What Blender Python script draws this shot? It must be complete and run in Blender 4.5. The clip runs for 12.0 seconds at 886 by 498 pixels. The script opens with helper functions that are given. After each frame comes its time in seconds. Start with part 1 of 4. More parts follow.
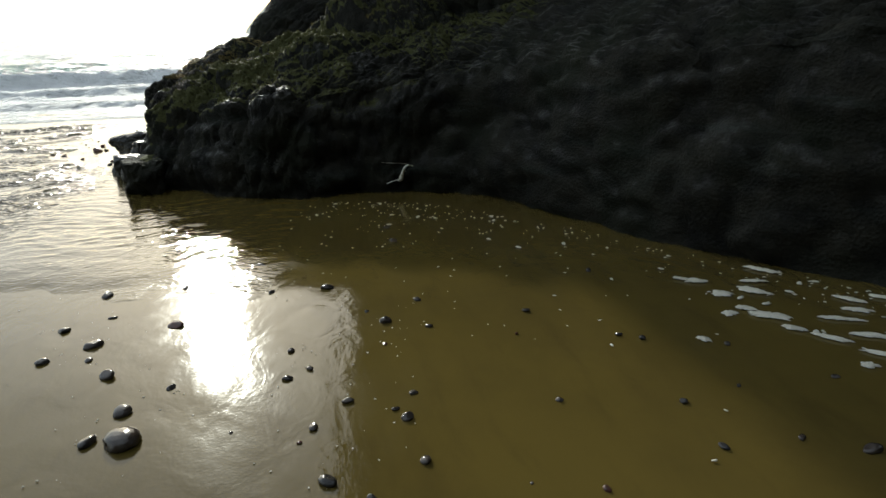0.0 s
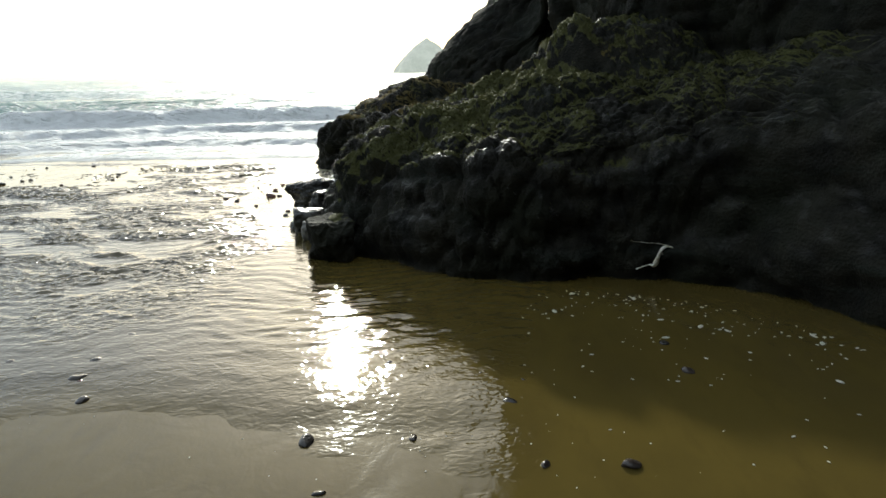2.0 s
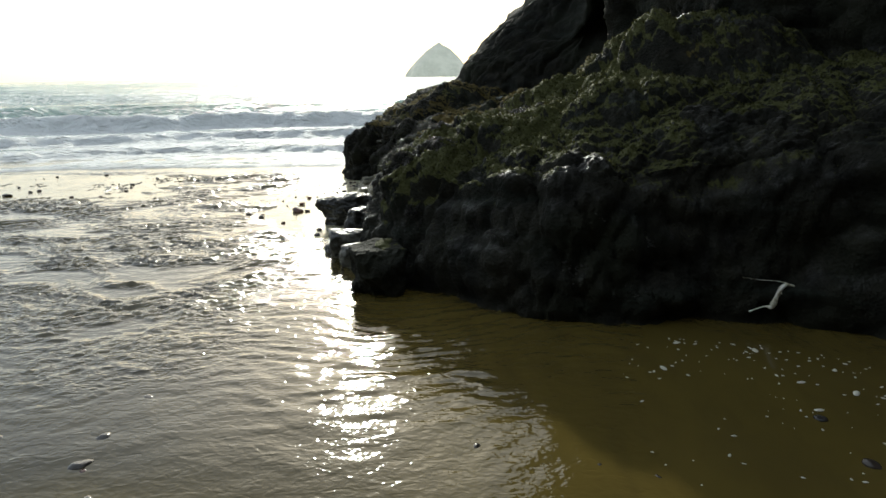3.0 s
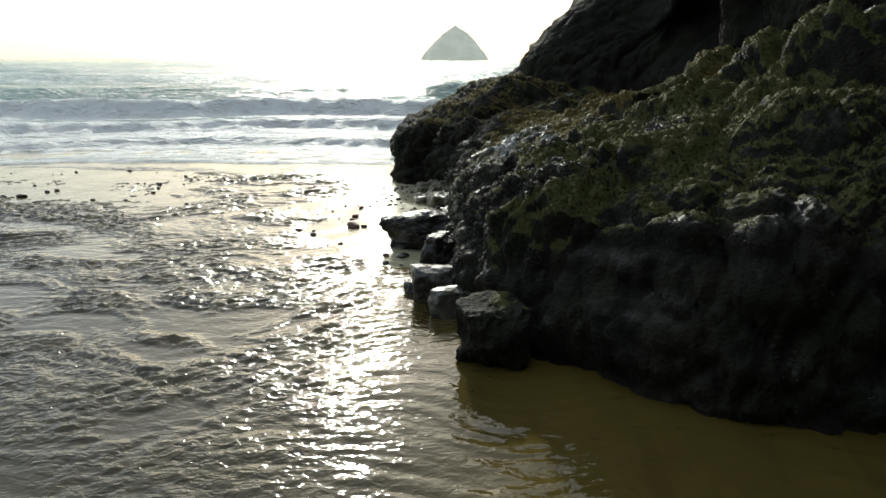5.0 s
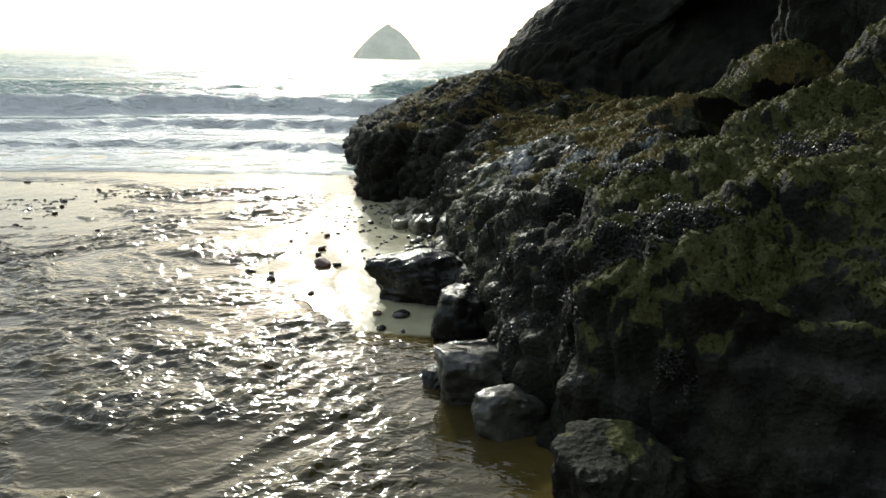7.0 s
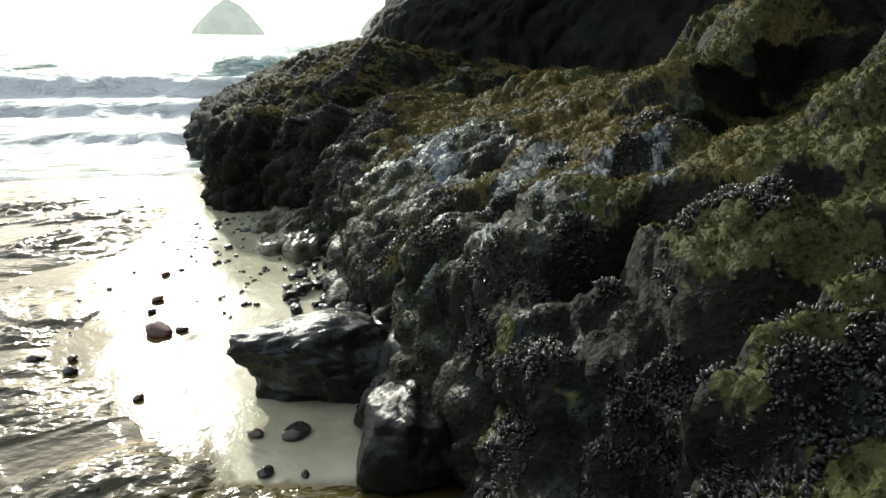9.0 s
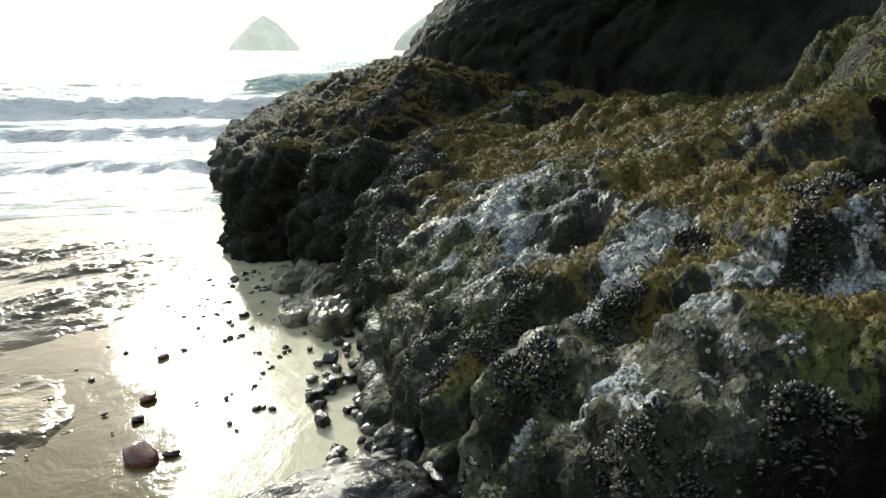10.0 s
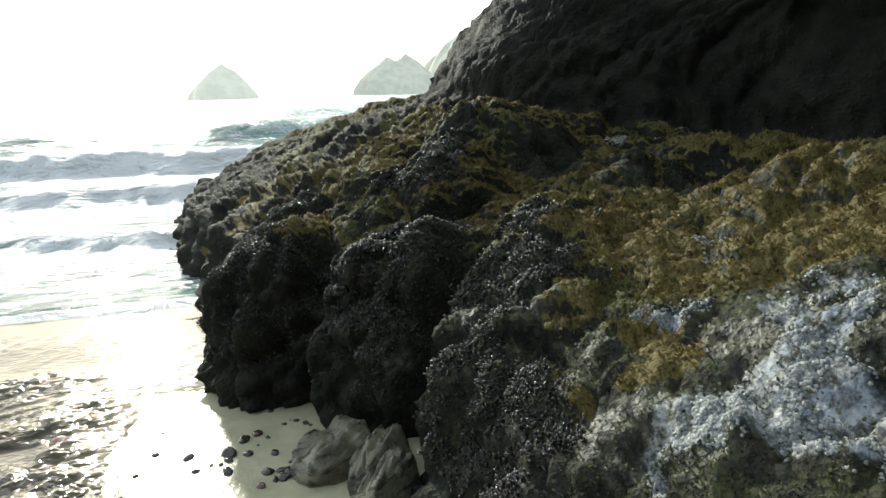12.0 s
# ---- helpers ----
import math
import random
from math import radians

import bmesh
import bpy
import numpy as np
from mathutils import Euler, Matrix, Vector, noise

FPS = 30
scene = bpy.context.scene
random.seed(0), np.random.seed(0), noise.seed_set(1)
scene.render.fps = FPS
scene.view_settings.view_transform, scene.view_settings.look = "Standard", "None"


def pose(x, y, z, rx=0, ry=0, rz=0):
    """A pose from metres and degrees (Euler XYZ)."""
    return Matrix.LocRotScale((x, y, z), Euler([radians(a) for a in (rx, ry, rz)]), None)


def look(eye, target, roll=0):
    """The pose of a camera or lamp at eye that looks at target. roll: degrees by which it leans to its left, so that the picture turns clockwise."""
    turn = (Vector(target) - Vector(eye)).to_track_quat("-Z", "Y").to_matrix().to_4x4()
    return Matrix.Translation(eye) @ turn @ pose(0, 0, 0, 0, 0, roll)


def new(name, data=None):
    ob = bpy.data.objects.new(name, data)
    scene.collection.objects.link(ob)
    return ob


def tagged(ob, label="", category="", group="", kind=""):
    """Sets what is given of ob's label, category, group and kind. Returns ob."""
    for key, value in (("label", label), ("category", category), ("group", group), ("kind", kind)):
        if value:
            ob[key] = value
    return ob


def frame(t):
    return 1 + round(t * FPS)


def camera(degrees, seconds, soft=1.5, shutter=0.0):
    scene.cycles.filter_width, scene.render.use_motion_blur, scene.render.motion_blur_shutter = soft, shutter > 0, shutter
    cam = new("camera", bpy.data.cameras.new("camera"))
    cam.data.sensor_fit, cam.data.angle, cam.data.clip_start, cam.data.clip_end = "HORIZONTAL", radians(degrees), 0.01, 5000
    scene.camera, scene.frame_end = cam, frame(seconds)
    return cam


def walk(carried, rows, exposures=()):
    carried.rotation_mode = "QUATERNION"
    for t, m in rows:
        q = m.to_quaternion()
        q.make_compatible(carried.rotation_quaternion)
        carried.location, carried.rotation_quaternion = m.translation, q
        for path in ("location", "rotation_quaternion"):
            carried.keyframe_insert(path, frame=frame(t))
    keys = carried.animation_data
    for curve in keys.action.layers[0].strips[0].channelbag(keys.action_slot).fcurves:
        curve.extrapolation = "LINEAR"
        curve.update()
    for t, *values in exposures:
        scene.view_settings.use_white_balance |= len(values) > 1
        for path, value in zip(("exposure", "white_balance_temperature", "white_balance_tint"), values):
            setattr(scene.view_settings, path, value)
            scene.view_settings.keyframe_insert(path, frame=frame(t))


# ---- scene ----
cam = camera(65.0, 12.0)
PATH = [
    (0, (3.534, -2.725, 1.604), (3.909, -0.858, 0.991), -1.8),
    (0.5, (3.368, -2.375, 1.605), (3.704, -0.521, 0.933), -1.2),
    (1, (3.175, -1.917, 1.643), (3.318, -0.003, 1.081), -1.3),
    (1.5, (2.976, -1.477, 1.644), (3.019, 0.458, 1.141), -0.5),
    (2, (2.836, -0.991, 1.606), (2.853, 0.946, 1.107), -1.1),
    (2.5, (2.647, -0.499, 1.595), (2.628, 1.443, 1.119), -1.5),
    (4.5, (1.879, 0.785, 1.707), (1.914, 2.709, 1.161), 0.7),
    (5, (1.716, 1.142, 1.737), (1.67, 3.07, 1.207), -0.1),
    (5.5, (1.526, 1.503, 1.733), (1.426, 3.424, 1.185), -0.0),
    (6, (1.412, 1.956, 1.68), (1.398, 3.872, 1.108), 0.2),
    (6.5, (1.297, 2.416, 1.668), (1.363, 4.353, 1.174), 0.3),
    (7, (1.142, 2.865, 1.655), (1.288, 4.788, 1.125), 1.1),
    (9, (1.071, 4.707, 1.54), (1.606, 6.543, 0.952), 0.7),
    (9.5, (1.168, 5.222, 1.576), (1.703, 7.061, 1.001), 1.0),
    (10, (1.186, 5.758, 1.591), (1.634, 7.628, 1.038), 0.1),
    (10.5, (1.16, 6.297, 1.556), (1.654, 8.141, 0.958), 0.3),
    (11, (1.105, 6.856, 1.598), (1.43, 8.746, 1.03), -0.0),
    (11.5, (1.006, 7.332, 1.593), (1.392, 9.228, 1.087), -0.0),
    (12, (0.966, 7.799, 1.547), (1.517, 9.67, 1.104), -1.7),
]
EXPOSURES = [(0.0, 0.05, 6500, 3), (0.5, 0.4, 6500, 3), (1.0, 0.55, 6500, 3), (1.5, 0.42, 6500, 3), (2.5, 0.15, 6500, 3), (4.5, -0.05, 6500, 3), (7.0, 0.0, 6500, 3), (9.0, 0.4, 6500, 3), (12.0, 0.65, 6500, 3)]
walk(cam, [(t, look(eye, target, roll)) for t, eye, target, roll in PATH], EXPOSURES)

# ---------------------------------------------------------------- world and light
SUN_AZ, SUN_EL = -8.0, 22.8          # degrees: azimuth from +y towards +x, and height
world = bpy.data.worlds.new("sky")
scene.world = world
world.use_nodes = True
wn = world.node_tree
sky = wn.nodes.new("ShaderNodeTexSky")
sky.sky_type = "NISHITA"
sky.sun_disc = False
sky.sun_elevation = radians(SUN_EL)
sky.sun_rotation = radians(SUN_AZ)
sky.air_density, sky.dust_density, sky.ozone_density = 1.0, 1.7, 1.5
bg = wn.nodes["Background"]
bg.inputs["Strength"].default_value = 0.145
fog = wn.nodes.new("ShaderNodeMix")
fog.data_type = "RGBA"
fog.inputs["Factor"].default_value = 0.42
fog.inputs[7].default_value = (7.9, 8.3, 8.8, 1.0)
wn.links.new(sky.outputs[0], fog.inputs[6])
wn.links.new(fog.outputs[2], bg.inputs["Color"])

sun = new("sun", bpy.data.lights.new("sun", "SUN"))
sun.data.energy, sun.data.angle, sun.data.color = 2.9, radians(2.2), (1.0, 0.97, 0.88)
sd = Vector((math.sin(radians(SUN_AZ)) * math.cos(radians(SUN_EL)), math.cos(radians(SUN_AZ)) * math.cos(radians(SUN_EL)), math.sin(radians(SUN_EL))))
sun.matrix_world = look(sd * 50, (0, 0, 0))

# ---------------------------------------------------------------- noise on arrays
def _hash(ix, iy, iz, seed):
    h = (ix.astype(np.int64) * 374761393 + iy.astype(np.int64) * 668265263 + iz.astype(np.int64) * 2147483647 + seed * 974711) & 0xFFFFFFFF
    h = ((h ^ (h >> 13)) * 1274126177) & 0xFFFFFFFF
    h = ((h ^ (h >> 16)) * 2246822519) & 0xFFFFFFFF
    return ((h ^ (h >> 15)) & 0xFFFFFF) / float(0xFFFFFF)


def vnoise(p, seed=0):
    """Smooth value noise, -1 to 1, of points (n, 3)."""
    i = np.floor(p).astype(np.int64)
    f = p - i
    f = f * f * f * (f * (f * 6 - 15) + 10)
    out = 0
    for dx in (0, 1):
        for dy in (0, 1):
            for dz in (0, 1):
                w = (f[:, 0] if dx else 1 - f[:, 0]) * (f[:, 1] if dy else 1 - f[:, 1]) * (f[:, 2] if dz else 1 - f[:, 2])
                out = out + w * _hash(i[:, 0] + dx, i[:, 1] + dy, i[:, 2] + dz, seed)
    return out * 2 - 1


def fbm(p, octaves=4, seed=0, gain=0.5):
    out, amp, total = 0, 1.0, 0
    for k in range(octaves):
        out = out + amp * vnoise(p * 2.0**k + 17.3 * k, seed + k)
        total += amp
        amp *= gain
    return out / total


def worley(p, seed=0):
    """Distance to the nearest and second nearest seed point."""
    i = np.floor(p).astype(np.int64)
    d1 = np.full(len(p), 9.0)
    d2 = np.full(len(p), 9.0)
    for dx in (-1, 0, 1):
        for dy in (-1, 0, 1):
            for dz in (-1, 0, 1):
                c = i + (dx, dy, dz)
                q = c + np.stack([_hash(c[:, 0], c[:, 1], c[:, 2], seed + k) for k in (1, 2, 3)], 1)
                d = np.sqrt(((p - q) ** 2).sum(1))
                d2 = np.minimum(d2, np.maximum(d1, d))
                d1 = np.minimum(d1, d)
    return d1, d2


def smooth(a, b, x):
    t = np.clip((x - a) / (b - a), 0, 1)
    return t * t * (3 - 2 * t)


def mesh_arrays(name, verts, faces, mat=None, shade=True):
    """A mesh from arrays; faces is (n, 3) or (n, 4)."""
    me = bpy.data.meshes.new(name)
    k = faces.shape[1]
    me.vertices.add(len(verts))
    me.vertices.foreach_set("co", np.ascontiguousarray(verts, np.float32).ravel())
    me.loops.add(faces.size)
    me.loops.foreach_set("vertex_index", np.ascontiguousarray(faces, np.int32).ravel())
    me.polygons.add(len(faces))
    me.polygons.foreach_set("loop_start", np.arange(0, faces.size, k, dtype=np.int32))
    me.polygons.foreach_set("use_smooth", np.full(len(faces), shade))
    me.update(calc_edges=True)
    me.validate()
    if mat:
        me.materials.append(mat)
    return me


def grid_faces(nu, nv):
    a = np.arange(nu * nv).reshape(nu, nv)
    return np.stack([a[:-1, :-1], a[1:, :-1], a[1:, 1:], a[:-1, 1:]], -1).reshape(-1, 4)


def add_attr(me, name, values):
    at = me.attributes.new(name, "FLOAT", "POINT")
    at.data.foreach_set("value", np.ascontiguousarray(values, np.float32))


def spline(points, t):
    """Catmull-Rom through points (n, k) at parameters t, 0 to n - 1."""
    p = np.asarray(points, float)
    n = len(p)
    i = np.clip(np.floor(t).astype(int), 0, n - 2)
    f = (t - i)[:, None]
    a, b, c, d = p[np.maximum(i - 1, 0)], p[i], p[i + 1], p[np.minimum(i + 2, n - 1)]
    return 0.5 * (2 * b + (c - a) * f + (2 * a - 5 * b + 4 * c - d) * f * f + (3 * b - a - 3 * c + d) * f**3)


# ---------------------------------------------------------------- materials
class Mat:
    """A small builder for node materials."""

    def __init__(self, name):
        self.m = bpy.data.materials.new(name)
        self.m.use_nodes = True
        self.t = self.m.node_tree
        self.b = self.t.nodes["Principled BSDF"]
        self.geo = self.t.nodes.new("ShaderNodeNewGeometry")

    def node(self, kind, **inputs):
        n = self.t.nodes.new(kind)
        for k, v in inputs.items():
            self.put(n.inputs[k.replace("_", " ")], v)
        return n

    def put(self, socket, v):
        if isinstance(v, bpy.types.NodeSocket):
            self.t.links.new(v, socket)
        else:
            socket.default_value = v

    def where(self, scale=(1, 1, 1)):
        n = self.t.nodes.new("ShaderNodeVectorMath")
        n.operation = "MULTIPLY"
        self.t.links.new(self.geo.outputs["Position"], n.inputs[0])
        n.inputs[1].default_value = scale
        return n.outputs[0]

    def noise(self, scale, detail=4.0, rough=0.55, vec=None, warp=0.0):
        n = self.t.nodes.new("ShaderNodeTexNoise")
        n.inputs["Scale"].default_value, n.inputs["Detail"].default_value = scale, detail
        n.inputs["Roughness"].default_value, n.inputs["Distortion"].default_value = rough, warp
        self.t.links.new(vec or self.geo.outputs["Position"], n.inputs["Vector"])
        return n.outputs["Fac"]

    def cells(self, scale, vec=None, feature="F1", out="Distance"):
        n = self.t.nodes.new("ShaderNodeTexVoronoi")
        n.feature = feature
        n.inputs["Scale"].default_value = scale
        self.t.links.new(vec or self.geo.outputs["Position"], n.inputs["Vector"])
        return n.outputs[out]

    def ramp(self, fac, lo, hi, a=0.0, b=1.0):
        n = self.t.nodes.new("ShaderNodeMapRange")
        n.interpolation_type = "SMOOTHSTEP"
        self.put(n.inputs["Value"], fac)
        for k, v in (("From Min", lo), ("From Max", hi), ("To Min", a), ("To Max", b)):
            self.put(n.inputs[k], v)
        return n.outputs["Result"]

    def math(self, op, a, b=0.0):
        n = self.t.nodes.new("ShaderNodeMath")
        n.operation = op
        self.put(n.inputs[0], a)
        self.put(n.inputs[1], b)
        return n.outputs[0]

    def mix(self, fac, a, b):
        n = self.t.nodes.new("ShaderNodeMix")
        n.data_type = "RGBA"
        self.put(n.inputs["Factor"], fac)
        for s, v in ((n.inputs[6], a), (n.inputs[7], b)):
            self.put(s, (*v, 1.0) if isinstance(v, tuple) and len(v) == 3 else v)
        return n.outputs[2]

    def attr(self, name):
        n = self.t.nodes.new("ShaderNodeAttribute")
        n.attribute_name = name
        return n.outputs["Fac"]

    def rand(self):
        return self.geo.outputs["Random Per Island"]

    def obrand(self):
        return self.t.nodes.new("ShaderNodeObjectInfo").outputs["Random"]

    def up(self):
        n = self.t.nodes.new("ShaderNodeSeparateXYZ")
        self.t.links.new(self.geo.outputs["Normal"], n.inputs[0])
        return n.outputs["Z"]

    def xyz(self, axis):
        n = self.t.nodes.new("ShaderNodeSeparateXYZ")
        self.t.links.new(self.geo.outputs["Position"], n.inputs[0])
        return n.outputs[axis]

    def bump(self, height, distance=0.01, strength=1.0, normal=None):
        n = self.t.nodes.new("ShaderNodeBump")
        n.inputs["Strength"].default_value, n.inputs["Distance"].default_value = strength, distance
        self.t.links.new(height, n.inputs["Height"])
        if normal:
            self.t.links.new(normal, n.inputs["Normal"])
        return n.outputs["Normal"]

    def done(self, color, rough, normal=None, spec=0.5, **more):
        self.put(self.b.inputs["Base Color"], (*color, 1.0) if isinstance(color, tuple) and len(color) == 3 else color)
        self.put(self.b.inputs["Roughness"], rough)
        self.put(self.b.inputs["Specular IOR Level"], spec)
        if normal:
            self.put(self.b.inputs["Normal"], normal)
        for k, v in more.items():
            self.put(self.b.inputs[k.replace("_", " ")], v)
        return self.m


def sand_colour(m):
    grain = m.noise(900, 2, 0.6)
    blotch = m.noise(1.1, 5, 0.6, m.where((1, 0.6, 1)))
    streak = m.noise(3.5, 4, 0.6, m.where((1.6, 0.35, 1)))
    col = m.mix(m.ramp(blotch, 0.35, 0.7), (0.100, 0.073, 0.017), (0.072, 0.053, 0.014))
    col = m.mix(m.ramp(streak, 0.5, 0.75, 0, 0.5), col, (0.054, 0.039, 0.011))
    return m.mix(m.ramp(grain, 0.3, 0.7, 0.0, 0.35), col, (0.15, 0.112, 0.036)), grain


def make_sand():
    m = Mat("wet_sand")
    col, grain = sand_colour(m)
    edge = m.math("ADD", m.attr("pale"), m.math("MULTIPLY", m.math("SUBTRACT", m.noise(4, 4, 0.6, m.where((1, 1, 1)), 0.5), 0.5), 0.6))
    dry = m.ramp(edge, 0.35, 0.65)
    buff = m.mix(m.ramp(m.noise(7, 4), 0.3, 0.7), (0.55, 0.52, 0.36), (0.43, 0.41, 0.28))
    col = m.mix(dry, col, m.mix(m.ramp(grain, 0.3, 0.7, 0, 0.4), buff, (0.20, 0.17, 0.10)))
    film = m.noise(1.3, 5, 0.6, m.where((1, 0.6, 1)), 0.8)
    rough = m.math("ADD", m.ramp(film, 0.40, 0.66, 0.06, 0.13), m.math("MULTIPLY", dry, 0.10))
    n1 = m.bump(m.noise(5.0, 3, 0.5, m.where((1, 0.6, 1)), 0.6), 0.007, 0.5)
    n2 = m.bump(m.noise(60, 2, 0.5), 0.0006, 0.5, n1)
    rill = m.math("MULTIPLY", m.noise(3.4, 6, 0.66, m.where((1, 0.8, 1)), 0.5), m.attr("rill"))
    n3 = m.bump(rill, 0.024, 0.5, n2)
    return m.done(col, rough, n3, 0.29)


def make_stream():
    m = Mat("stream_water")
    col, _ = sand_colour(m)
    deep, wild = m.attr("deep"), m.attr("wild")
    col = m.mix(m.math("MULTIPLY", m.attr("murk"), 0.8), col, m.mix(m.ramp(m.noise(1.6, 4, 0.6), 0.35, 0.7), (0.046, 0.038, 0.016), (0.024, 0.021, 0.010)))
    col = m.mix(m.math("MULTIPLY", wild, 0.8), col, m.mix(m.ramp(m.noise(3.0, 3), 0.4, 0.6), (0.022, 0.020, 0.008), (0.075, 0.062, 0.022)))
    n1 = m.bump(m.math("MULTIPLY", m.noise(11, 1, 0.5, m.where((1, 1.5, 1)), 0.8), m.ramp(wild, 0, 0.6, 0.26, 1.0)), 0.016, 0.8)
    n2 = m.bump(m.math("MULTIPLY", m.noise(25, 1, 0.5, m.where((1, 1.3, 1)), 0.6), m.ramp(wild, 0, 0.5, 0.32, 1.0)), 0.0075, 0.8, n1)
    return m.done(col, m.math("ADD", m.ramp(deep, 0, 1, 0.10, 0.055), m.math("MULTIPLY", wild, 0.045)), n2, 0.33)


def make_sea():
    m = Mat("sea_water")
    foam = m.attr("foam")
    lace = m.noise(2.2, 6, 0.65, m.where((0.6, 1.2, 1)), 1.2)
    fine = m.noise(9, 4, 0.6, m.where((0.7, 1.2, 1)), 0.8)
    mask = m.ramp(m.math("ADD", m.math("ADD", foam, m.math("MULTIPLY", lace, 1.0)), m.math("MULTIPLY", fine, 0.55)), 0.95, 1.25)
    deep = m.mix(m.ramp(m.noise(0.08, 3), 0.3, 0.7), (0.080, 0.170, 0.172), (0.115, 0.225, 0.21))
    # light coming through the backlit crests is put into their greener colour
    deep = m.mix(m.math("MULTIPLY", m.attr("thin"), 0.9), deep, (0.22, 0.36, 0.28))
    col = m.mix(mask, deep, (0.82, 0.83, 0.82))
    n1 = m.bump(m.noise(0.35, 5, 0.6, m.where((0.5, 1, 1)), 0.6), 1.7, 0.9)
    n2 = m.bump(m.noise(5, 5, 0.65, m.where((0.6, 1, 1)), 0.8), 0.16, 0.8, n1)
    n3 = m.bump(m.math("MULTIPLY", m.noise(16, 4, 0.65), mask), 0.05, 0.7, n2)
    rough = m.ramp(mask, 0, 1, 0.14, 0.6)
    return m.done(col, rough, n3, 0.22)


def make_rock():
    m = Mat("tidal_rock")
    mid = m.noise(4.0, 5, 0.6)
    fine = m.noise(38, 4, 0.65)
    grit = m.noise(120, 3, 0.6)
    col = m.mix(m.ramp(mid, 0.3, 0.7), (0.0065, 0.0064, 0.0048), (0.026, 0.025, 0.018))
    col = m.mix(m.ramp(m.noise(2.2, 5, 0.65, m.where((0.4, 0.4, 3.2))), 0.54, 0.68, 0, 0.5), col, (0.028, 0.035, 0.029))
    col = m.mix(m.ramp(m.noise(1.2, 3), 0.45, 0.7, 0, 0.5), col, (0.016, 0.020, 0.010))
    # deep shade on the wall above the ledge is mixed into its colour
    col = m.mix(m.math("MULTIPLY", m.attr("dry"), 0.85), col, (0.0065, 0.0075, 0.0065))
    # worn, grown-over skin of the open ledge, its sunlit brightness put into the colour
    col = m.mix(m.math("MULTIPLY", m.attr("film"), m.ramp(m.noise(14, 6, 0.7), 0.40, 0.62, 0.10, 1.0)), col, m.mix(m.ramp(m.noise(3.3, 4), 0.4, 0.6), m.mix(m.ramp(m.noise(30, 3), 0.4, 0.6), (0.030, 0.036, 0.016), (0.105, 0.110, 0.045)), m.mix(m.ramp(m.noise(24, 4), 0.4, 0.6), (0.052, 0.050, 0.030), (0.150, 0.144, 0.096))))
    # olive and ochre turf of algae
    edge = m.math("MULTIPLY", m.math("SUBTRACT", fine, 0.5), 0.6)
    turf = m.ramp(m.math("ADD", m.attr("algae"), edge), 0.35, 0.6)
    hue = m.mix(m.ramp(m.math("ADD", m.math("ADD", m.noise(2.1, 3), m.math("MULTIPLY", m.attr("ochre"), 0.35)), m.ramp(m.xyz("Y"), 5.0, 9.0, -0.22, 0.0)), 0.42, 0.62), (0.082, 0.086, 0.028), (0.146, 0.112, 0.036))
    hue = m.mix(m.ramp(grit, 0.35, 0.7, 0, 0.7), hue, (0.03, 0.028, 0.010))
    col = m.mix(turf, col, hue)
    # pale crust of small barnacles
    crust = m.math("MULTIPLY", m.ramp(m.math("ADD", m.attr("crust"), edge), 0.35, 0.75), m.ramp(m.noise(18, 6, 0.72), 0.40, 0.62, 0.1, 1.0))
    col = m.mix(crust, col, m.mix(m.ramp(m.noise(4, 4), 0.35, 0.65), (0.20, 0.24, 0.29), (0.52, 0.52, 0.48)))
    h = m.math("ADD", m.math("MULTIPLY", fine, 0.5), m.math("MULTIPLY", m.cells(42), 0.5))
    n1 = m.bump(mid, 0.05, 0.5)
    n2 = m.bump(h, 0.022, 0.9, n1)
    n3 = m.bump(grit, 0.007, 0.8, n2)
    wet = m.math("MULTIPLY", m.math("MULTIPLY", m.ramp(m.noise(5.5, 5, 0.6), 0.42, 0.62), m.attr("damp")), m.math("SUBTRACT", 1.0, m.math("MULTIPLY", turf, 0.8)))
    rough = m.math("MAXIMUM", m.ramp(wet, 0, 1, 0.78, 0.43), m.math("MULTIPLY", m.attr("dry"), 0.85))
    return m.done(col, rough, n3, m.ramp(wet, 0, 1, 0.16, 0.34))


def make_wet_rock():
    m = Mat("wet_boulder_rock")
    mid = m.noise(6.0, 5, 0.6)
    fine = m.noise(45, 4, 0.65)
    col = m.mix(m.ramp(mid, 0.3, 0.7), (0.006, 0.006, 0.006), (0.022, 0.021, 0.018))
    n1 = m.bump(m.noise(13, 5, 0.65), 0.024, 0.6)
    n2 = m.bump(fine, 0.007, 0.7, n1)
    return m.done(col, m.ramp(m.noise(7, 5, 0.65), 0.40, 0.60, 0.08, 0.34), n2, 0.32)


def make_slab(name, low, high, gloss):
    m = Mat(name)
    mid = m.noise(5.0, 5, 0.6)
    bands = m.noise(9.0, 4, 0.6, m.where((0.8, 0.8, 4.0)), 0.6)
    col = m.mix(m.ramp(mid, 0.35, 0.65), low, high)
    col = m.mix(m.ramp(bands, 0.52, 0.62, 0, 0.8), col, (0.020, 0.020, 0.018))
    n1 = m.bump(bands, 0.004, 0.5)
    n2 = m.bump(m.noise(70, 3, 0.6), 0.003, 0.5, n1)
    return m.done(col, m.ramp(m.noise(9, 5, 0.65), 0.38, 0.62, 0.12, 0.42), n2, gloss)


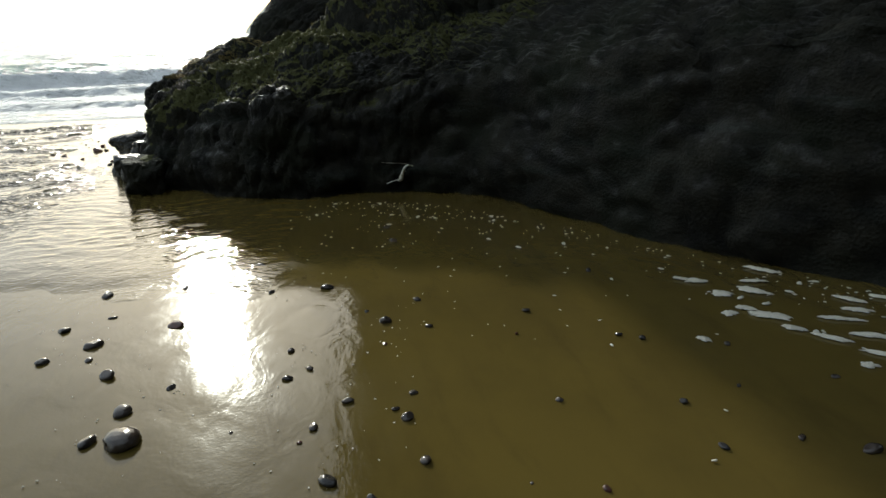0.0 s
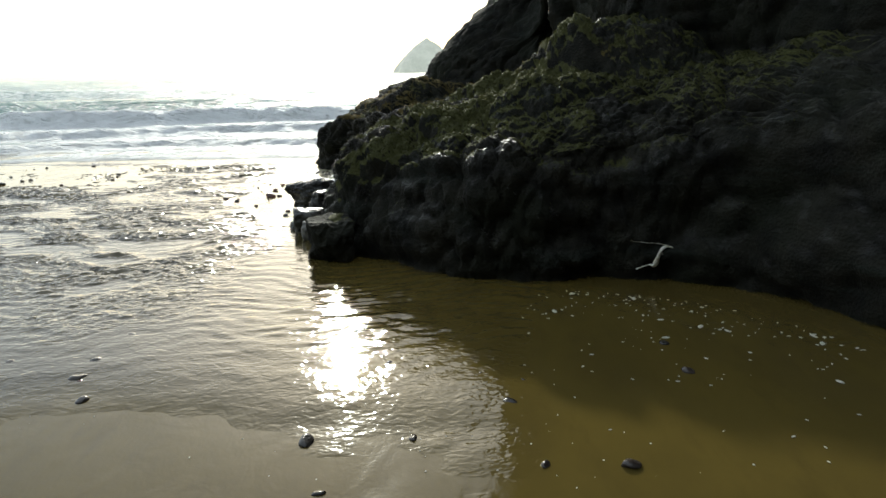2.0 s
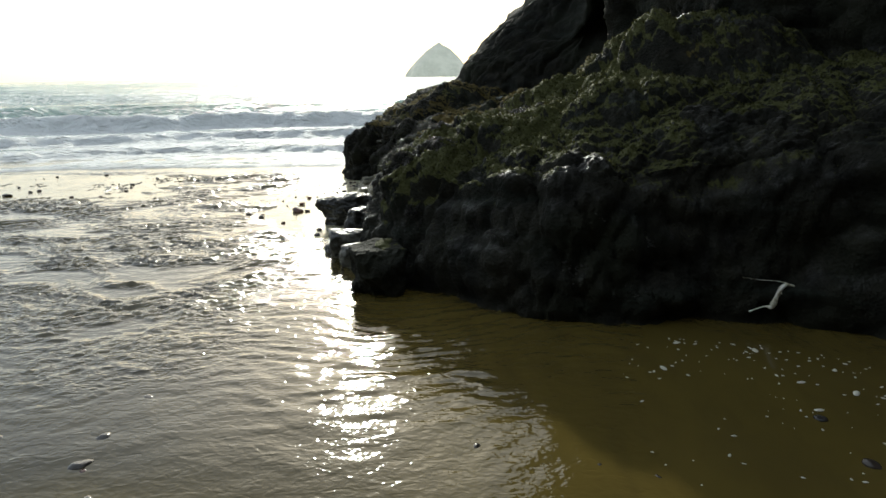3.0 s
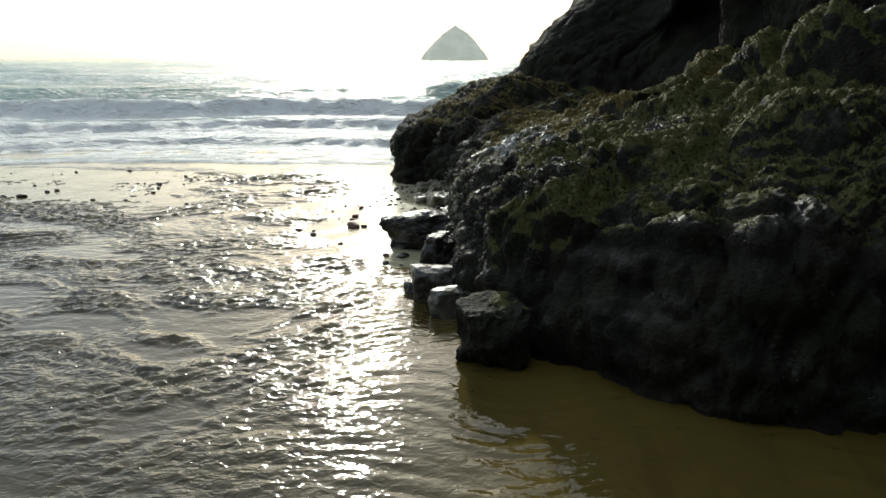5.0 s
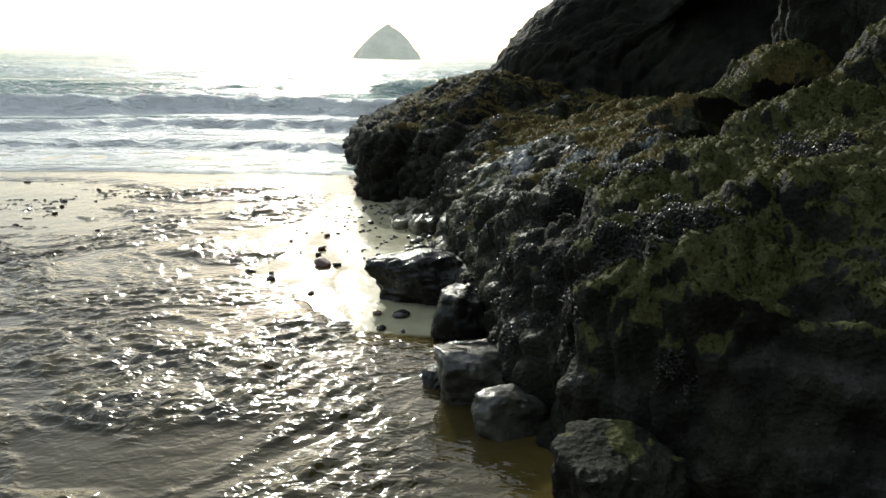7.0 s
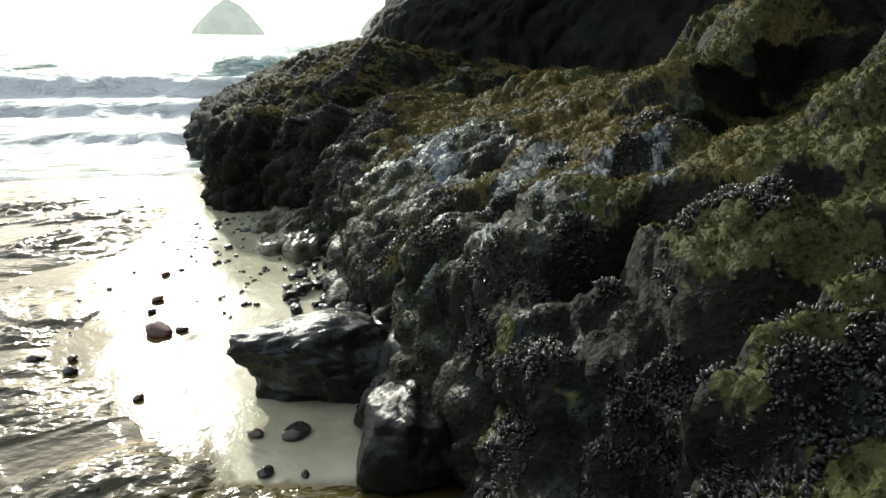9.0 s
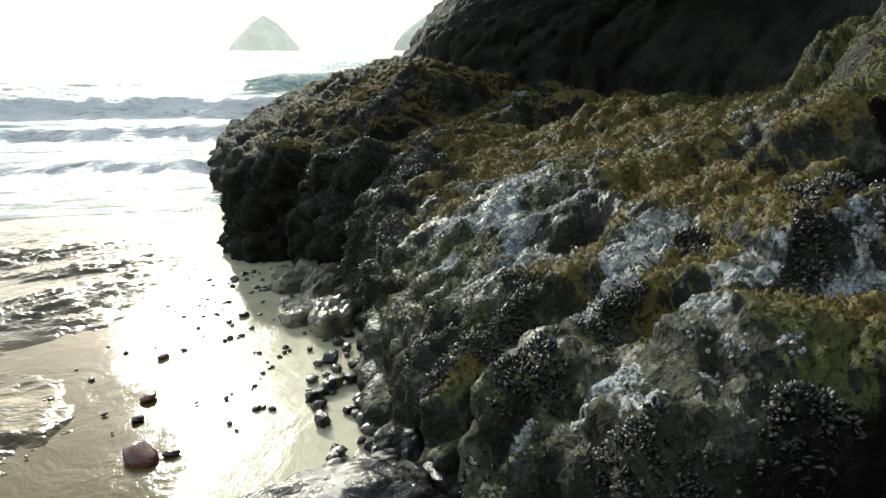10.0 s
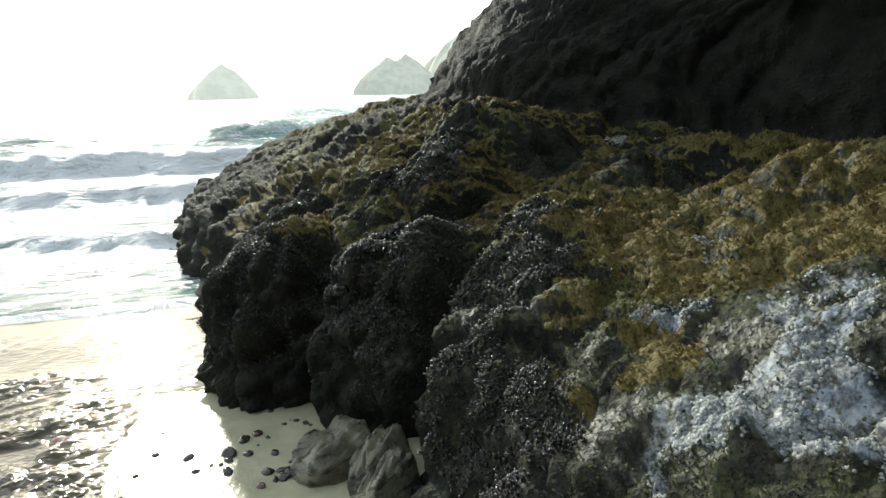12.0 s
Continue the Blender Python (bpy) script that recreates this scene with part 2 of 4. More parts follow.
def make_mussel():
    m = Mat("mussel_shell")
    r = m.rand()
    col = m.mix(r, (0.016, 0.0157, 0.0155), (0.058, 0.053, 0.045))
    # some shells are coloured paler to stand for glints on their tips
    col = m.mix(m.ramp(r, 0.80, 0.97, 0, 0.5), col, (0.17, 0.155, 0.125))
    return m.done(col, m.ramp(r, 0, 1, 0.28, 0.6), m.bump(m.noise(160, 2), 0.002, 0.4), 0.5)


def make_barnacle():
    m = Mat("barnacle_shell")
    r = m.rand()
    col = m.mix(r, (0.11, 0.13, 0.14), (0.38, 0.38, 0.35))
    return m.done(col, 0.6, m.bump(m.noise(220, 2), 0.003, 0.5), 0.4)


def make_algae():
    m = Mat("olive_algae")
    r = m.rand()
    col = m.mix(m.ramp(m.math("ADD", m.math("ADD", m.noise(2.1, 3), m.math("MULTIPLY", m.attr("ochre"), 0.35)), m.ramp(m.xyz("Y"), 5.0, 9.0, -0.22, 0.0)), 0.42, 0.62), (0.076, 0.080, 0.028), (0.160, 0.124, 0.042))
    col = m.mix(m.math("MULTIPLY", r, 0.7), col, (0.045, 0.046, 0.018))
    return m.done(col, 0.75, None, 0.15)


def make_weed():
    m = Mat("dark_weed")
    r = m.rand()
    col = m.mix(m.ramp(m.noise(3.1, 3), 0.35, 0.65), (0.060, 0.070, 0.032), (0.150, 0.150, 0.075))
    col = m.mix(m.math("MULTIPLY", r, 0.4), col, (0.035, 0.038, 0.020))
    return m.done(col, 0.75, None, 0.15)


def make_foam():
    m = Mat("sea_foam")
    return m.done(m.mix(m.noise(60, 3), (0.58, 0.55, 0.44), (0.80, 0.78, 0.68)), 0.55, m.bump(m.cells(110), 0.004, 0.8), 0.4)


def make_kelp():
    m = Mat("pale_kelp")
    return m.done(m.mix(m.ramp(m.noise(35, 3), 0.35, 0.65), (0.50, 0.46, 0.30), (0.85, 0.84, 0.76)), 0.3, m.bump(m.noise(120, 2), 0.003, 0.6), 0.5)


def make_pebble(name="wet_pebble", low=(0.020, 0.020, 0.020), high=(0.060, 0.045, 0.036)):
    m = Mat(name)
    r = m.obrand()
    col = m.mix(r, low, high)
    col = m.mix(m.ramp(r, 0.90, 0.94), col, (0.09, 0.034, 0.024))
    col = m.mix(m.ramp(m.noise(30, 4), 0.4, 0.7, 0, 0.6), col, (0.09, 0.08, 0.07))
    return m.done(col, 0.12, m.bump(m.noise(60, 3), 0.004, 0.5), 0.5)


def make_stack(name, haze_glow):
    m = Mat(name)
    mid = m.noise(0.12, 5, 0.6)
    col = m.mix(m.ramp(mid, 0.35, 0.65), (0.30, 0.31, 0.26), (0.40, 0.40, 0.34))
    m.put(m.b.inputs["Emission Color"], (0.64, 0.66, 0.59, 1.0))   # hazy sea air imitated by a glow in the rock's own material
    return m.done(col, 0.9, m.bump(mid, 2.0, 0.5), 0.2, Emission_Strength=haze_glow)


def let_light_through(m, share=0.45):
    """Thin fronds pass part of the light that falls on their far side."""
    t = m.node_tree
    b, out = t.nodes["Principled BSDF"], t.nodes["Material Output"]
    thin, mix = t.nodes.new("ShaderNodeBsdfTranslucent"), t.nodes.new("ShaderNodeMixShader")
    t.links.new(b.inputs["Base Color"].links[0].from_socket, thin.inputs["Color"])
    mix.inputs[0].default_value = share
    t.links.new(b.outputs[0], mix.inputs[1])
    t.links.new(thin.outputs[0], mix.inputs[2])
    t.links.new(mix.outputs[0], out.inputs["Surface"])
    return m


SAND, STREAM, SEA, ROCK, WETROCK, SLAB, PEBBLE, STACK = make_sand(), make_stream(), make_sea(), make_rock(), make_wet_rock(), make_slab("wet_slab_rock", (0.028, 0.027, 0.023), (0.11, 0.106, 0.085), 0.45), make_pebble(), make_stack("far_stack_glow", 0.42)
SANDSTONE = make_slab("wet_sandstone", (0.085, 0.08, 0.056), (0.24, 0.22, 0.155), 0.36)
RED_STONE, STACK_WEAK_GLOW = make_pebble("wet_red_stone", (0.13, 0.042, 0.026), (0.17, 0.062, 0.040)), make_stack("far_stack_weak_glow", 0.26)
MUSSEL, BARNACLE, ALGAE, WEED, FOAM, KELP = make_mussel(), make_barnacle(), let_light_through(make_algae()), let_light_through(make_weed()), make_foam(), make_kelp()

# ---------------------------------------------------------------- ground: one sheet of sand to the horizon
def sand_z(x, y):
    z = -0.014 * np.clip(y - 6, 0, 60)
    return z - 0.02 * np.clip(y - 40, 0, 300) * 0.3


def steps(near_a, near_b, step, far_a, far_b, growth=1.18):
    """Coordinates that are dense between near_a and near_b and thin out to far_a and far_b."""
    mid = list(np.arange(near_a, near_b + step / 2, step))
    lo, hi, d = [], [], step
    while (lo[-1] if lo else near_a) > far_a:
        d *= growth
        lo.append((lo[-1] if lo else near_a) - d)
    d = step
    while (hi[-1] if hi else near_b) < far_b:
        d *= growth
        hi.append((hi[-1] if hi else near_b) + d)
    return np.array(lo[::-1] + mid + hi)


def sheet(xs, ys):
    X, Y = np.meshgrid(xs, ys, indexing="ij")
    return X.ravel(), Y.ravel()


def make_ground():
    xs, ys = steps(-6, 8, 0.08, -3500, 3500), steps(-3, 14, 0.08, -300, 4200)
    x, y = sheet(xs, ys)
    p = np.stack([x, y, 0 * x], 1)
    near = smooth(60, 20, np.hypot(x, y))
    z = sand_z(x, y) + near * (0.008 * fbm(p * (0.5, 0.35, 1), 3, 5) + 0.003 * vnoise(p * (1.7, 1.1, 1), 9))
    me = mesh_arrays("ground", np.stack([x, y, z], 1), grid_faces(len(xs), len(ys)), SAND)
    add_attr(me, "pale", smooth(6.5, 7.2, y + 0.5 * (1.2 - x) * 0.6 + 0.7 * fbm(p * 1.9, 3, 15)) * smooth(12.2, 11.3, y) * smooth(3.0, 2.2, x) * smooth(0.40, 0.95, x + 0.12 * (y - 9) + 0.2 * fbm(p * 1.1, 3, 13)))
    add_attr(me, "rill", 0.12 + 0.6 * smooth(6.2, 7.6, y))
    tagged(new("ground", me), "wet brown beach sand with a shining film of water", "sand", kind="structure")


make_ground()

# ---------------------------------------------------------------- the sea
SEA_LEVEL = -0.13


def sea_height(x, y):
    """Height over the sea level, foam and thinness of the water, 0 to 1."""
    p = np.stack([x, y, 0 * x], 1)
    base_foam = 0.44 * smooth(38, 20, y) + 0.25 * vnoise(p * (0.22, 0.5, 1), 38) * smooth(80, 20, y)
    wob = 1.3 * vnoise(p * (0.06, 0, 0), 31) + 0.5 * vnoise(p * (0.25, 0, 0), 32) + 0.18 * vnoise(p * (0.9, 0, 0), 34)
    z = 0.02 * fbm(p * (0.5, 0.9, 1), 3, 33) * smooth(14, 18, y)
    foam = np.clip(base_foam, 0, 1)
    thin = 0 * x
    # distance from the beach, height, front width, back width, foam and slant of each wave
    for y0, h, front, back, fo, lean in ((14.4, 0.055, 0.10, 0.9, 0.8, 0.02), (17.5, 0.14, 0.30, 1.4, 0.8, 0.02), (21.5, 0.26, 0.4, 1.5, 0.85, 0.03), (26.5, 0.62, 0.5, 2.4, 0.9, 0.0),
                                         (38.0, 0.85, 1.5, 4.0, 0.2, 0.0), (62.0, 0.9, 3, 6, 0.3, 0.0), (95.0, 1.0, 5, 10, 0.25, 0.0), (150.0, 1.2, 8, 16, 0.2, 0.0), (240, 1.2, 12, 20, 0.2, 0)):
        d = y - (y0 + wob * (0.6 + y0 / 40) + lean * x + 0.03 * y0 * fbm(p * (0.22, 0, 0) + y0, 3, 41))
        q = np.stack([x * (3.0 / y0), 0 * x + y0, 0 * x], 1)
        swell = 1.0 if y0 < 36 else 0.7
        amp = h * np.clip(0.80 + 0.55 * swell * fbm(q, 3, 40) + 0.07 * fbm(p * (1.1, 0, 0) + y0, 3, 43) * (y0 < 36), 0.15, 1.3)
        shape = np.where(d < 0, np.exp(-((d / front) ** 2)), np.exp(-((d / back) ** 2)))
        z = z + amp * shape
        crest = np.exp(-((d + front * 0.3) / front) ** 2) + 0.55 * smooth(-front * 7, -front, d) * (d < 0)
        foam = np.maximum(foam * (1 - 0.9 * shape * (y0 == 38.0)), fo * np.clip(crest, 0, 1))
        if y0 > 30:
            thin = np.maximum(thin, shape * np.clip(amp, 0, 1))
    rough = smooth(0.3, 0.8, foam)
    z = z + rough * (0.15 * fbm(p * (1.7, 2.2, 1), 5, 50, 0.65) * smooth(17, 26, y) + 0.09 * fbm(p * (3.0, 4, 1), 4, 53, 0.65) * smooth(13, 16, y) + 0.012 * vnoise(p * 6, 52))
    return z, foam, thin


def make_sea_sheet():
    xs, ys = steps(-16, 3, 0.11, -3500, 3500, 1.07), steps(13.0, 34, 0.10, 12.9, 4200, 1.05)
    x, y = sheet(xs, ys)
    z, foam, thin = sea_height(x, y)
    me = mesh_arrays("sea", np.stack([x, y, SEA_LEVEL + z], 1), grid_faces(len(xs), len(ys)), SEA)
    add_attr(me, "foam", foam)
    add_attr(me, "thin", thin)
    tagged(new("water", me), "grey-green sea with white breaking waves rolling in", "sea", kind="structure")


make_sea_sheet()

# ---------------------------------------------------------------- the tidal rock and its cliff
BASE = [(9.5, -2.0), (7.0, 0.7), (6.1, 2.05), (5.25, 3.75), (4.28, 4.20), (3.2, 4.20), (2.42, 4.76), (1.80, 5.60), (1.66, 6.4), (1.62, 7.5), (1.53, 8.7),
        (1.57, 10.0), (1.58, 10.95), (0.78, 11.62), (0.76, 12.7), (0.52, 14.8), (0.16, 16.9), (0.5, 18.8), (2.2, 20.4), (9.0, 22.5)]
FACE = [1.7, 1.5, 1.35, 1.2, 1.05, 0.95, 0.86, 0.80, 0.66, 0.56, 0.44, 0.50, 0.60, 0.58, 0.50, 0.40, 0.28, 0.4, 0.8, 1.0]
FOOT = [(10.8, -1.0, 2.4), (8.1, 1.6, 2.1), (7.3, 2.9, 2.0), (6.3, 4.6, 1.85), (5.6, 5.6, 1.75), (5.2, 6.2, 1.72), (4.95, 6.8, 1.7), (4.85, 7.5, 1.66), (4.8, 8.2, 1.62),
        (4.75, 8.9, 1.6), (4.9, 9.7, 1.44), (4.9, 10.6, 1.28), (4.35, 11.6, 1.28), (3.05, 12.35, 1.45), (2.62, 13.2, 1.5), (2.75, 14.4, 1.5), (3.2, 15.6, 1.5), (3.6, 16.8, 1.5), (4.2, 17.6, 1.6), (9.5, 18.5, 1.6)]


def rock_surface(u, v):
    """Bare shape of the rock: u runs along the foot (0 to 19), v from the sand (0) over the face (1), the shelf (2) and up the cliff (3)."""
    b, f, c = spline(BASE, u), spline(np.array(FACE)[:, None], u)[:, 0], spline(FOOT, u)
    inward = c[:, :2] - b
    inward /= np.linalg.norm(inward, axis=1)[:, None]
    f = np.minimum(f, c[:, 2] - 0.2)
    e = np.column_stack([b + inward * 0.20, f])                     # lip of the face
    base = np.column_stack([b, 0 * f - 0.5])
    a1 = np.clip(v, 0, 1)[:, None]
    p = base + (e - base) * a1
    p[:, :2] -= inward * (0.12 * np.sin(np.pi * a1[:, 0]) * (v < 1))[:, None]
    a2 = np.clip(v - 1, 0, 1)[:, None]
    p = p + (c - e) * a2
    p[:, 2] += (0.12 + 0.12 * smooth(9.2, 10.2, u) * smooth(12.9, 12.0, u)) * np.sin(np.pi * a2[:, 0] ** 0.72)               # the shelf is domed, steepest at its edge
    a3 = np.clip(v - 2, 0, 1)
    far = smooth(11.9, 13.0, u)
    rise = 14.0 * a3
    lean = np.interp(rise, (0, 0.45, 0.95, 1.5, 3.2, 6.0, 14.0), (0, 0.30, 0.80, 1.45, 1.95, 2.30, 3.1))
    p[:, :2] += inward * ((1 - far) * smooth(7, 8.5, u) * -0.18 * np.minimum(rise, 2.2))[:, None]    # the near wall is undercut
    p[:, 0] += far * lean
    p[:, 1] += far * -0.04 * rise
    p[:, 2] += rise
    a4, a5 = np.clip(v - 3, 0, 1), np.clip(v - 4, 0, 1)                # the top runs inland, then down
    p[:, :2] += np.array((0.85, 0.5)) * (16 * a4)[:, None]
    p[:, 2] += 2.0 * np.sin(a4 * 2.2) - 14.0 * a5
    return p


# rounded bosses (+) and gaps (-) of the ledge: x, y, radius along x and y, height
BOSSES_NEAR = [(2.28, 5.52, 0.42, 0.36, 0.13), (2.95, 5.62, 0.36, 0.26, 0.12), (3.12, 6.15, 0.40, 0.30, 0.06), (3.52, 6.75, 0.36, 0.28, 0.20), (2.42, 6.22, 0.30, 0.26, 0.13), (3.42, 8.14, 0.30, 0.16, 0.06),
               (2.12, 6.98, 0.30, 0.24, 0.15), (2.58, 6.78, 0.34, 0.22, 0.08), (2.05, 5.98, 0.26, 0.12, -0.16), (1.84, 6.42, 0.20, 0.22, 0.08), (1.80, 7.38, 0.24, 0.20, 0.10), (2.78, 6.36, 0.26, 0.22, 0.07)]
BOSSES_MID = [(2.22, 7.42, 0.20, 0.12, -0.12), (2.78, 7.25, 0.32, 0.16, -0.14), (2.95, 7.62, 0.34, 0.22, 0.06), (3.44, 8.10, 0.30, 0.18, 0.10),
              (2.02, 7.84, 0.22, 0.12, -0.12), (2.62, 8.18, 0.26, 0.20, 0.04), (2.28, 8.36, 0.18, 0.12, -0.10), (3.10, 8.72, 0.40, 0.16, -0.12), (2.36, 8.92, 0.40, 0.34, 0.05), (1.92, 9.42, 0.30, 0.30, 0.07)]
BOSSES_FAR = [(2.02, 10.35, 0.32, 0.30, 0.12), (1.72, 10.12, 0.22, 0.26, 0.10), (2.30, 10.72, 0.32, 0.26, 0.14), (1.56, 11.12, 0.34, 0.32, 0.20), (1.86, 11.00, 0.18, 0.18, 0.12), (0.98, 11.66, 0.34, 0.34, 0.14),
              (1.30, 11.42, 0.12, 0.30, -0.26), (1.72, 10.72, 0.40, 0.10, -0.22), (3.62, 10.36, 0.55, 0.30, 0.13), (3.25, 11.05, 0.40, 0.22, -0.16), (2.05, 11.75, 0.36, 0.28, 0.14), (1.45, 12.2, 0.36, 0.14, -0.20)]
BOSSES_HIGH = [(4.62, 9.30, 0.42, 0.26, 0.34), (3.92, 8.44, 0.36, 0.20, 0.16), (4.55, 8.78, 0.46, 0.26, 0.30), (4.30, 7.1, 0.50, 0.36, 0.42), (4.9, 6.2, 0.6, 0.5, 0.5), (2.55, 12.1, 0.40, 0.32, 0.20),
               (1.1, 13.3, 0.5, 0.5, 0.10), (1.7, 13.6, 0.4, 0.3, 0.12), (0.6, 15.2, 0.5, 0.5, 0.12), (3.9, 5.4, 0.45, 0.3, 0.2), (4.2, 6.2, 0.4, 0.3, 0.25), (2.1, 14.4, 0.4, 0.3, 0.12)]
# dark caves under overhangs: x, y, radius along x and y, and how far the rock is drawn in along x, y and z
CAVES = [(3.40, 7.52, 0.36, 0.28, 0.06, 0.26, -0.24), (3.86, 7.74, 0.42, 0.32, 0.06, 0.36, -0.34), (4.40, 7.98, 0.44, 0.36, 0.04, 0.40, -0.38), (2.28, 6.55, 0.30, 0.14, 0.02, 0.13, -0.26),
         (1.76, 7.66, 0.18, 0.14, 0.05, 0.08, -0.14), (1.62, 10.70, 0.24, 0.14, 0.06, 0.14, -0.24)]
# where the mussels stand densest: x, y, radius
BEDS = [(1.92, 7.40, 0.20), (2.25, 7.69, 0.17), (2.28, 7.97, 0.15), (1.95, 7.88, 0.16), (2.10, 8.22, 0.14), (1.74, 8.05, 0.14), (2.6, 7.85, 0.12),
        (2.02, 5.94, 0.17), (2.02, 5.62, 0.18), (2.18, 5.86, 0.15), (1.80, 6.36, 0.12), (2.62, 7.40, 0.22), (1.72, 9.88, 0.20), (2.28, 5.52, 0.30), (2.42, 6.22, 0.24), (2.12, 6.98, 0.30), (1.85, 7.30, 0.22), (2.98, 7.50, 0.26), (2.28, 7.98, 0.14), (1.56, 11.10, 0.42), (0.98, 11.65, 0.42), (1.86, 11.0, 0.22),
        (2.0, 10.38, 0.34), (1.74, 10.10, 0.28), (2.30, 10.72, 0.24), (1.70, 9.66, 0.22), (1.72, 8.3, 0.14), (1.95, 8.02, 0.12), (3.1, 5.9, 0.25), (2.0, 11.7, 0.3), (1.2, 12.6, 0.4)]
# pale crusted bosses and ochre turf: x, y, radius
PALE = [(2.15, 7.00, 0.15), (1.95, 7.20, 0.11), (1.76, 7.26, 0.09), (2.52, 8.04, 0.20), (2.39, 7.92, 0.16), (2.50, 7.53, 0.15), (2.20, 7.17, 0.17), (2.20, 7.76, 0.09), (2.52, 9.14, 0.28), (2.52, 8.63, 0.22), (2.01, 8.37, 0.10), (2.29, 9.67, 0.25), (2.38, 9.15, 0.5), (2.75, 9.36, 0.25), (2.1, 9.22, 0.28), (2.2, 8.82, 0.3), (2.73, 10.05, 0.2), (2.25, 8.55, 0.28), (1.95, 8.8, 0.18),
        (2.25, 6.93, 0.09), (2.42, 6.73, 0.10), (1.92, 7.02, 0.07), (2.75, 7.25, 0.2)]
OCHRE = [(1.1, 13.0, 0.5), (0.7, 14.2, 0.6), (1.35, 12.1, 0.3), (1.70, 9.50, 0.12), (1.84, 9.70, 0.10), (2.02, 9.48, 0.12), (2.44, 10.58, 0.28), (2.66, 10.08, 0.22), (3.87, 11.05, 0.60), (2.22, 11.42, 0.32), (2.04, 12.75, 0.50), (3.02, 12.4, 0.50), (3.2, 9.8, 0.34), (3.4, 10.7, 0.45), (2.12, 8.26, 0.13), (2.88, 8.63, 0.30), (2.95, 8.11, 0.34), (2.55, 7.75, 0.14), (1.85, 7.99, 0.12), (2.37, 7.58, 0.12), (2.98, 9.79, 0.30), (2.24, 7.97, 0.12), (2.7, 10.17, 0.3), (2.35, 7.2, 0.1),
         (2.49, 5.55, 0.26), (3.07, 5.35, 0.28), (3.25, 5.95, 0.3), (2.6, 6.43, 0.22), (2.9, 7.7, 0.22), (2.52, 7.0, 0.2), (2.85, 6.95, 0.28), (3.0, 6.72, 0.25),
         (2.68, 6.5, 0.15), (1.85, 9.58, 0.14), (2.22, 9.62, 0.12), (3.25, 10.4, 0.35), (2.92, 9.55, 0.22), (2.5, 10.7, 0.3)]


OLIVE = [(2.46, 6.64, 0.14), (2.58, 6.56, 0.16), (2.36, 6.74, 0.11), (2.70, 7.02, 0.16), (2.12, 5.72, 0.13), (2.0, 5.42, 0.12), (2.25, 6.42, 0.10), (1.74, 6.56, 0.10), (2.28, 6.12, 0.17), (2.42, 6.0, 0.16), (2.75, 6.75, 0.30), (2.62, 6.48, 0.18), (3.0, 7.0, 0.30), (4.55, 9.05, 0.45), (4.25, 8.60, 0.32), (4.85, 8.5, 0.4), (3.55, 8.20, 0.24), (4.4, 7.1, 0.45), (3.62, 6.62, 0.26), (2.62, 6.9, 0.24), (2.85, 6.6, 0.24), (3.15, 5.5, 0.26), (2.45, 5.32, 0.22), (3.9, 6.2, 0.4), (2.75, 5.9, 0.2)]


def spots(p, rows):
    """1 in the middle of the nearest spot, 0 from its uneven edge on."""
    q = p + 0.10 * np.stack([fbm(p * 5, 3, k) for k in (67, 68, 69)], 1)
    return np.max([np.exp(-((q[:, 0] - x) ** 2 + (q[:, 1] - y) ** 2) / r**2) for x, y, r in rows], 0)


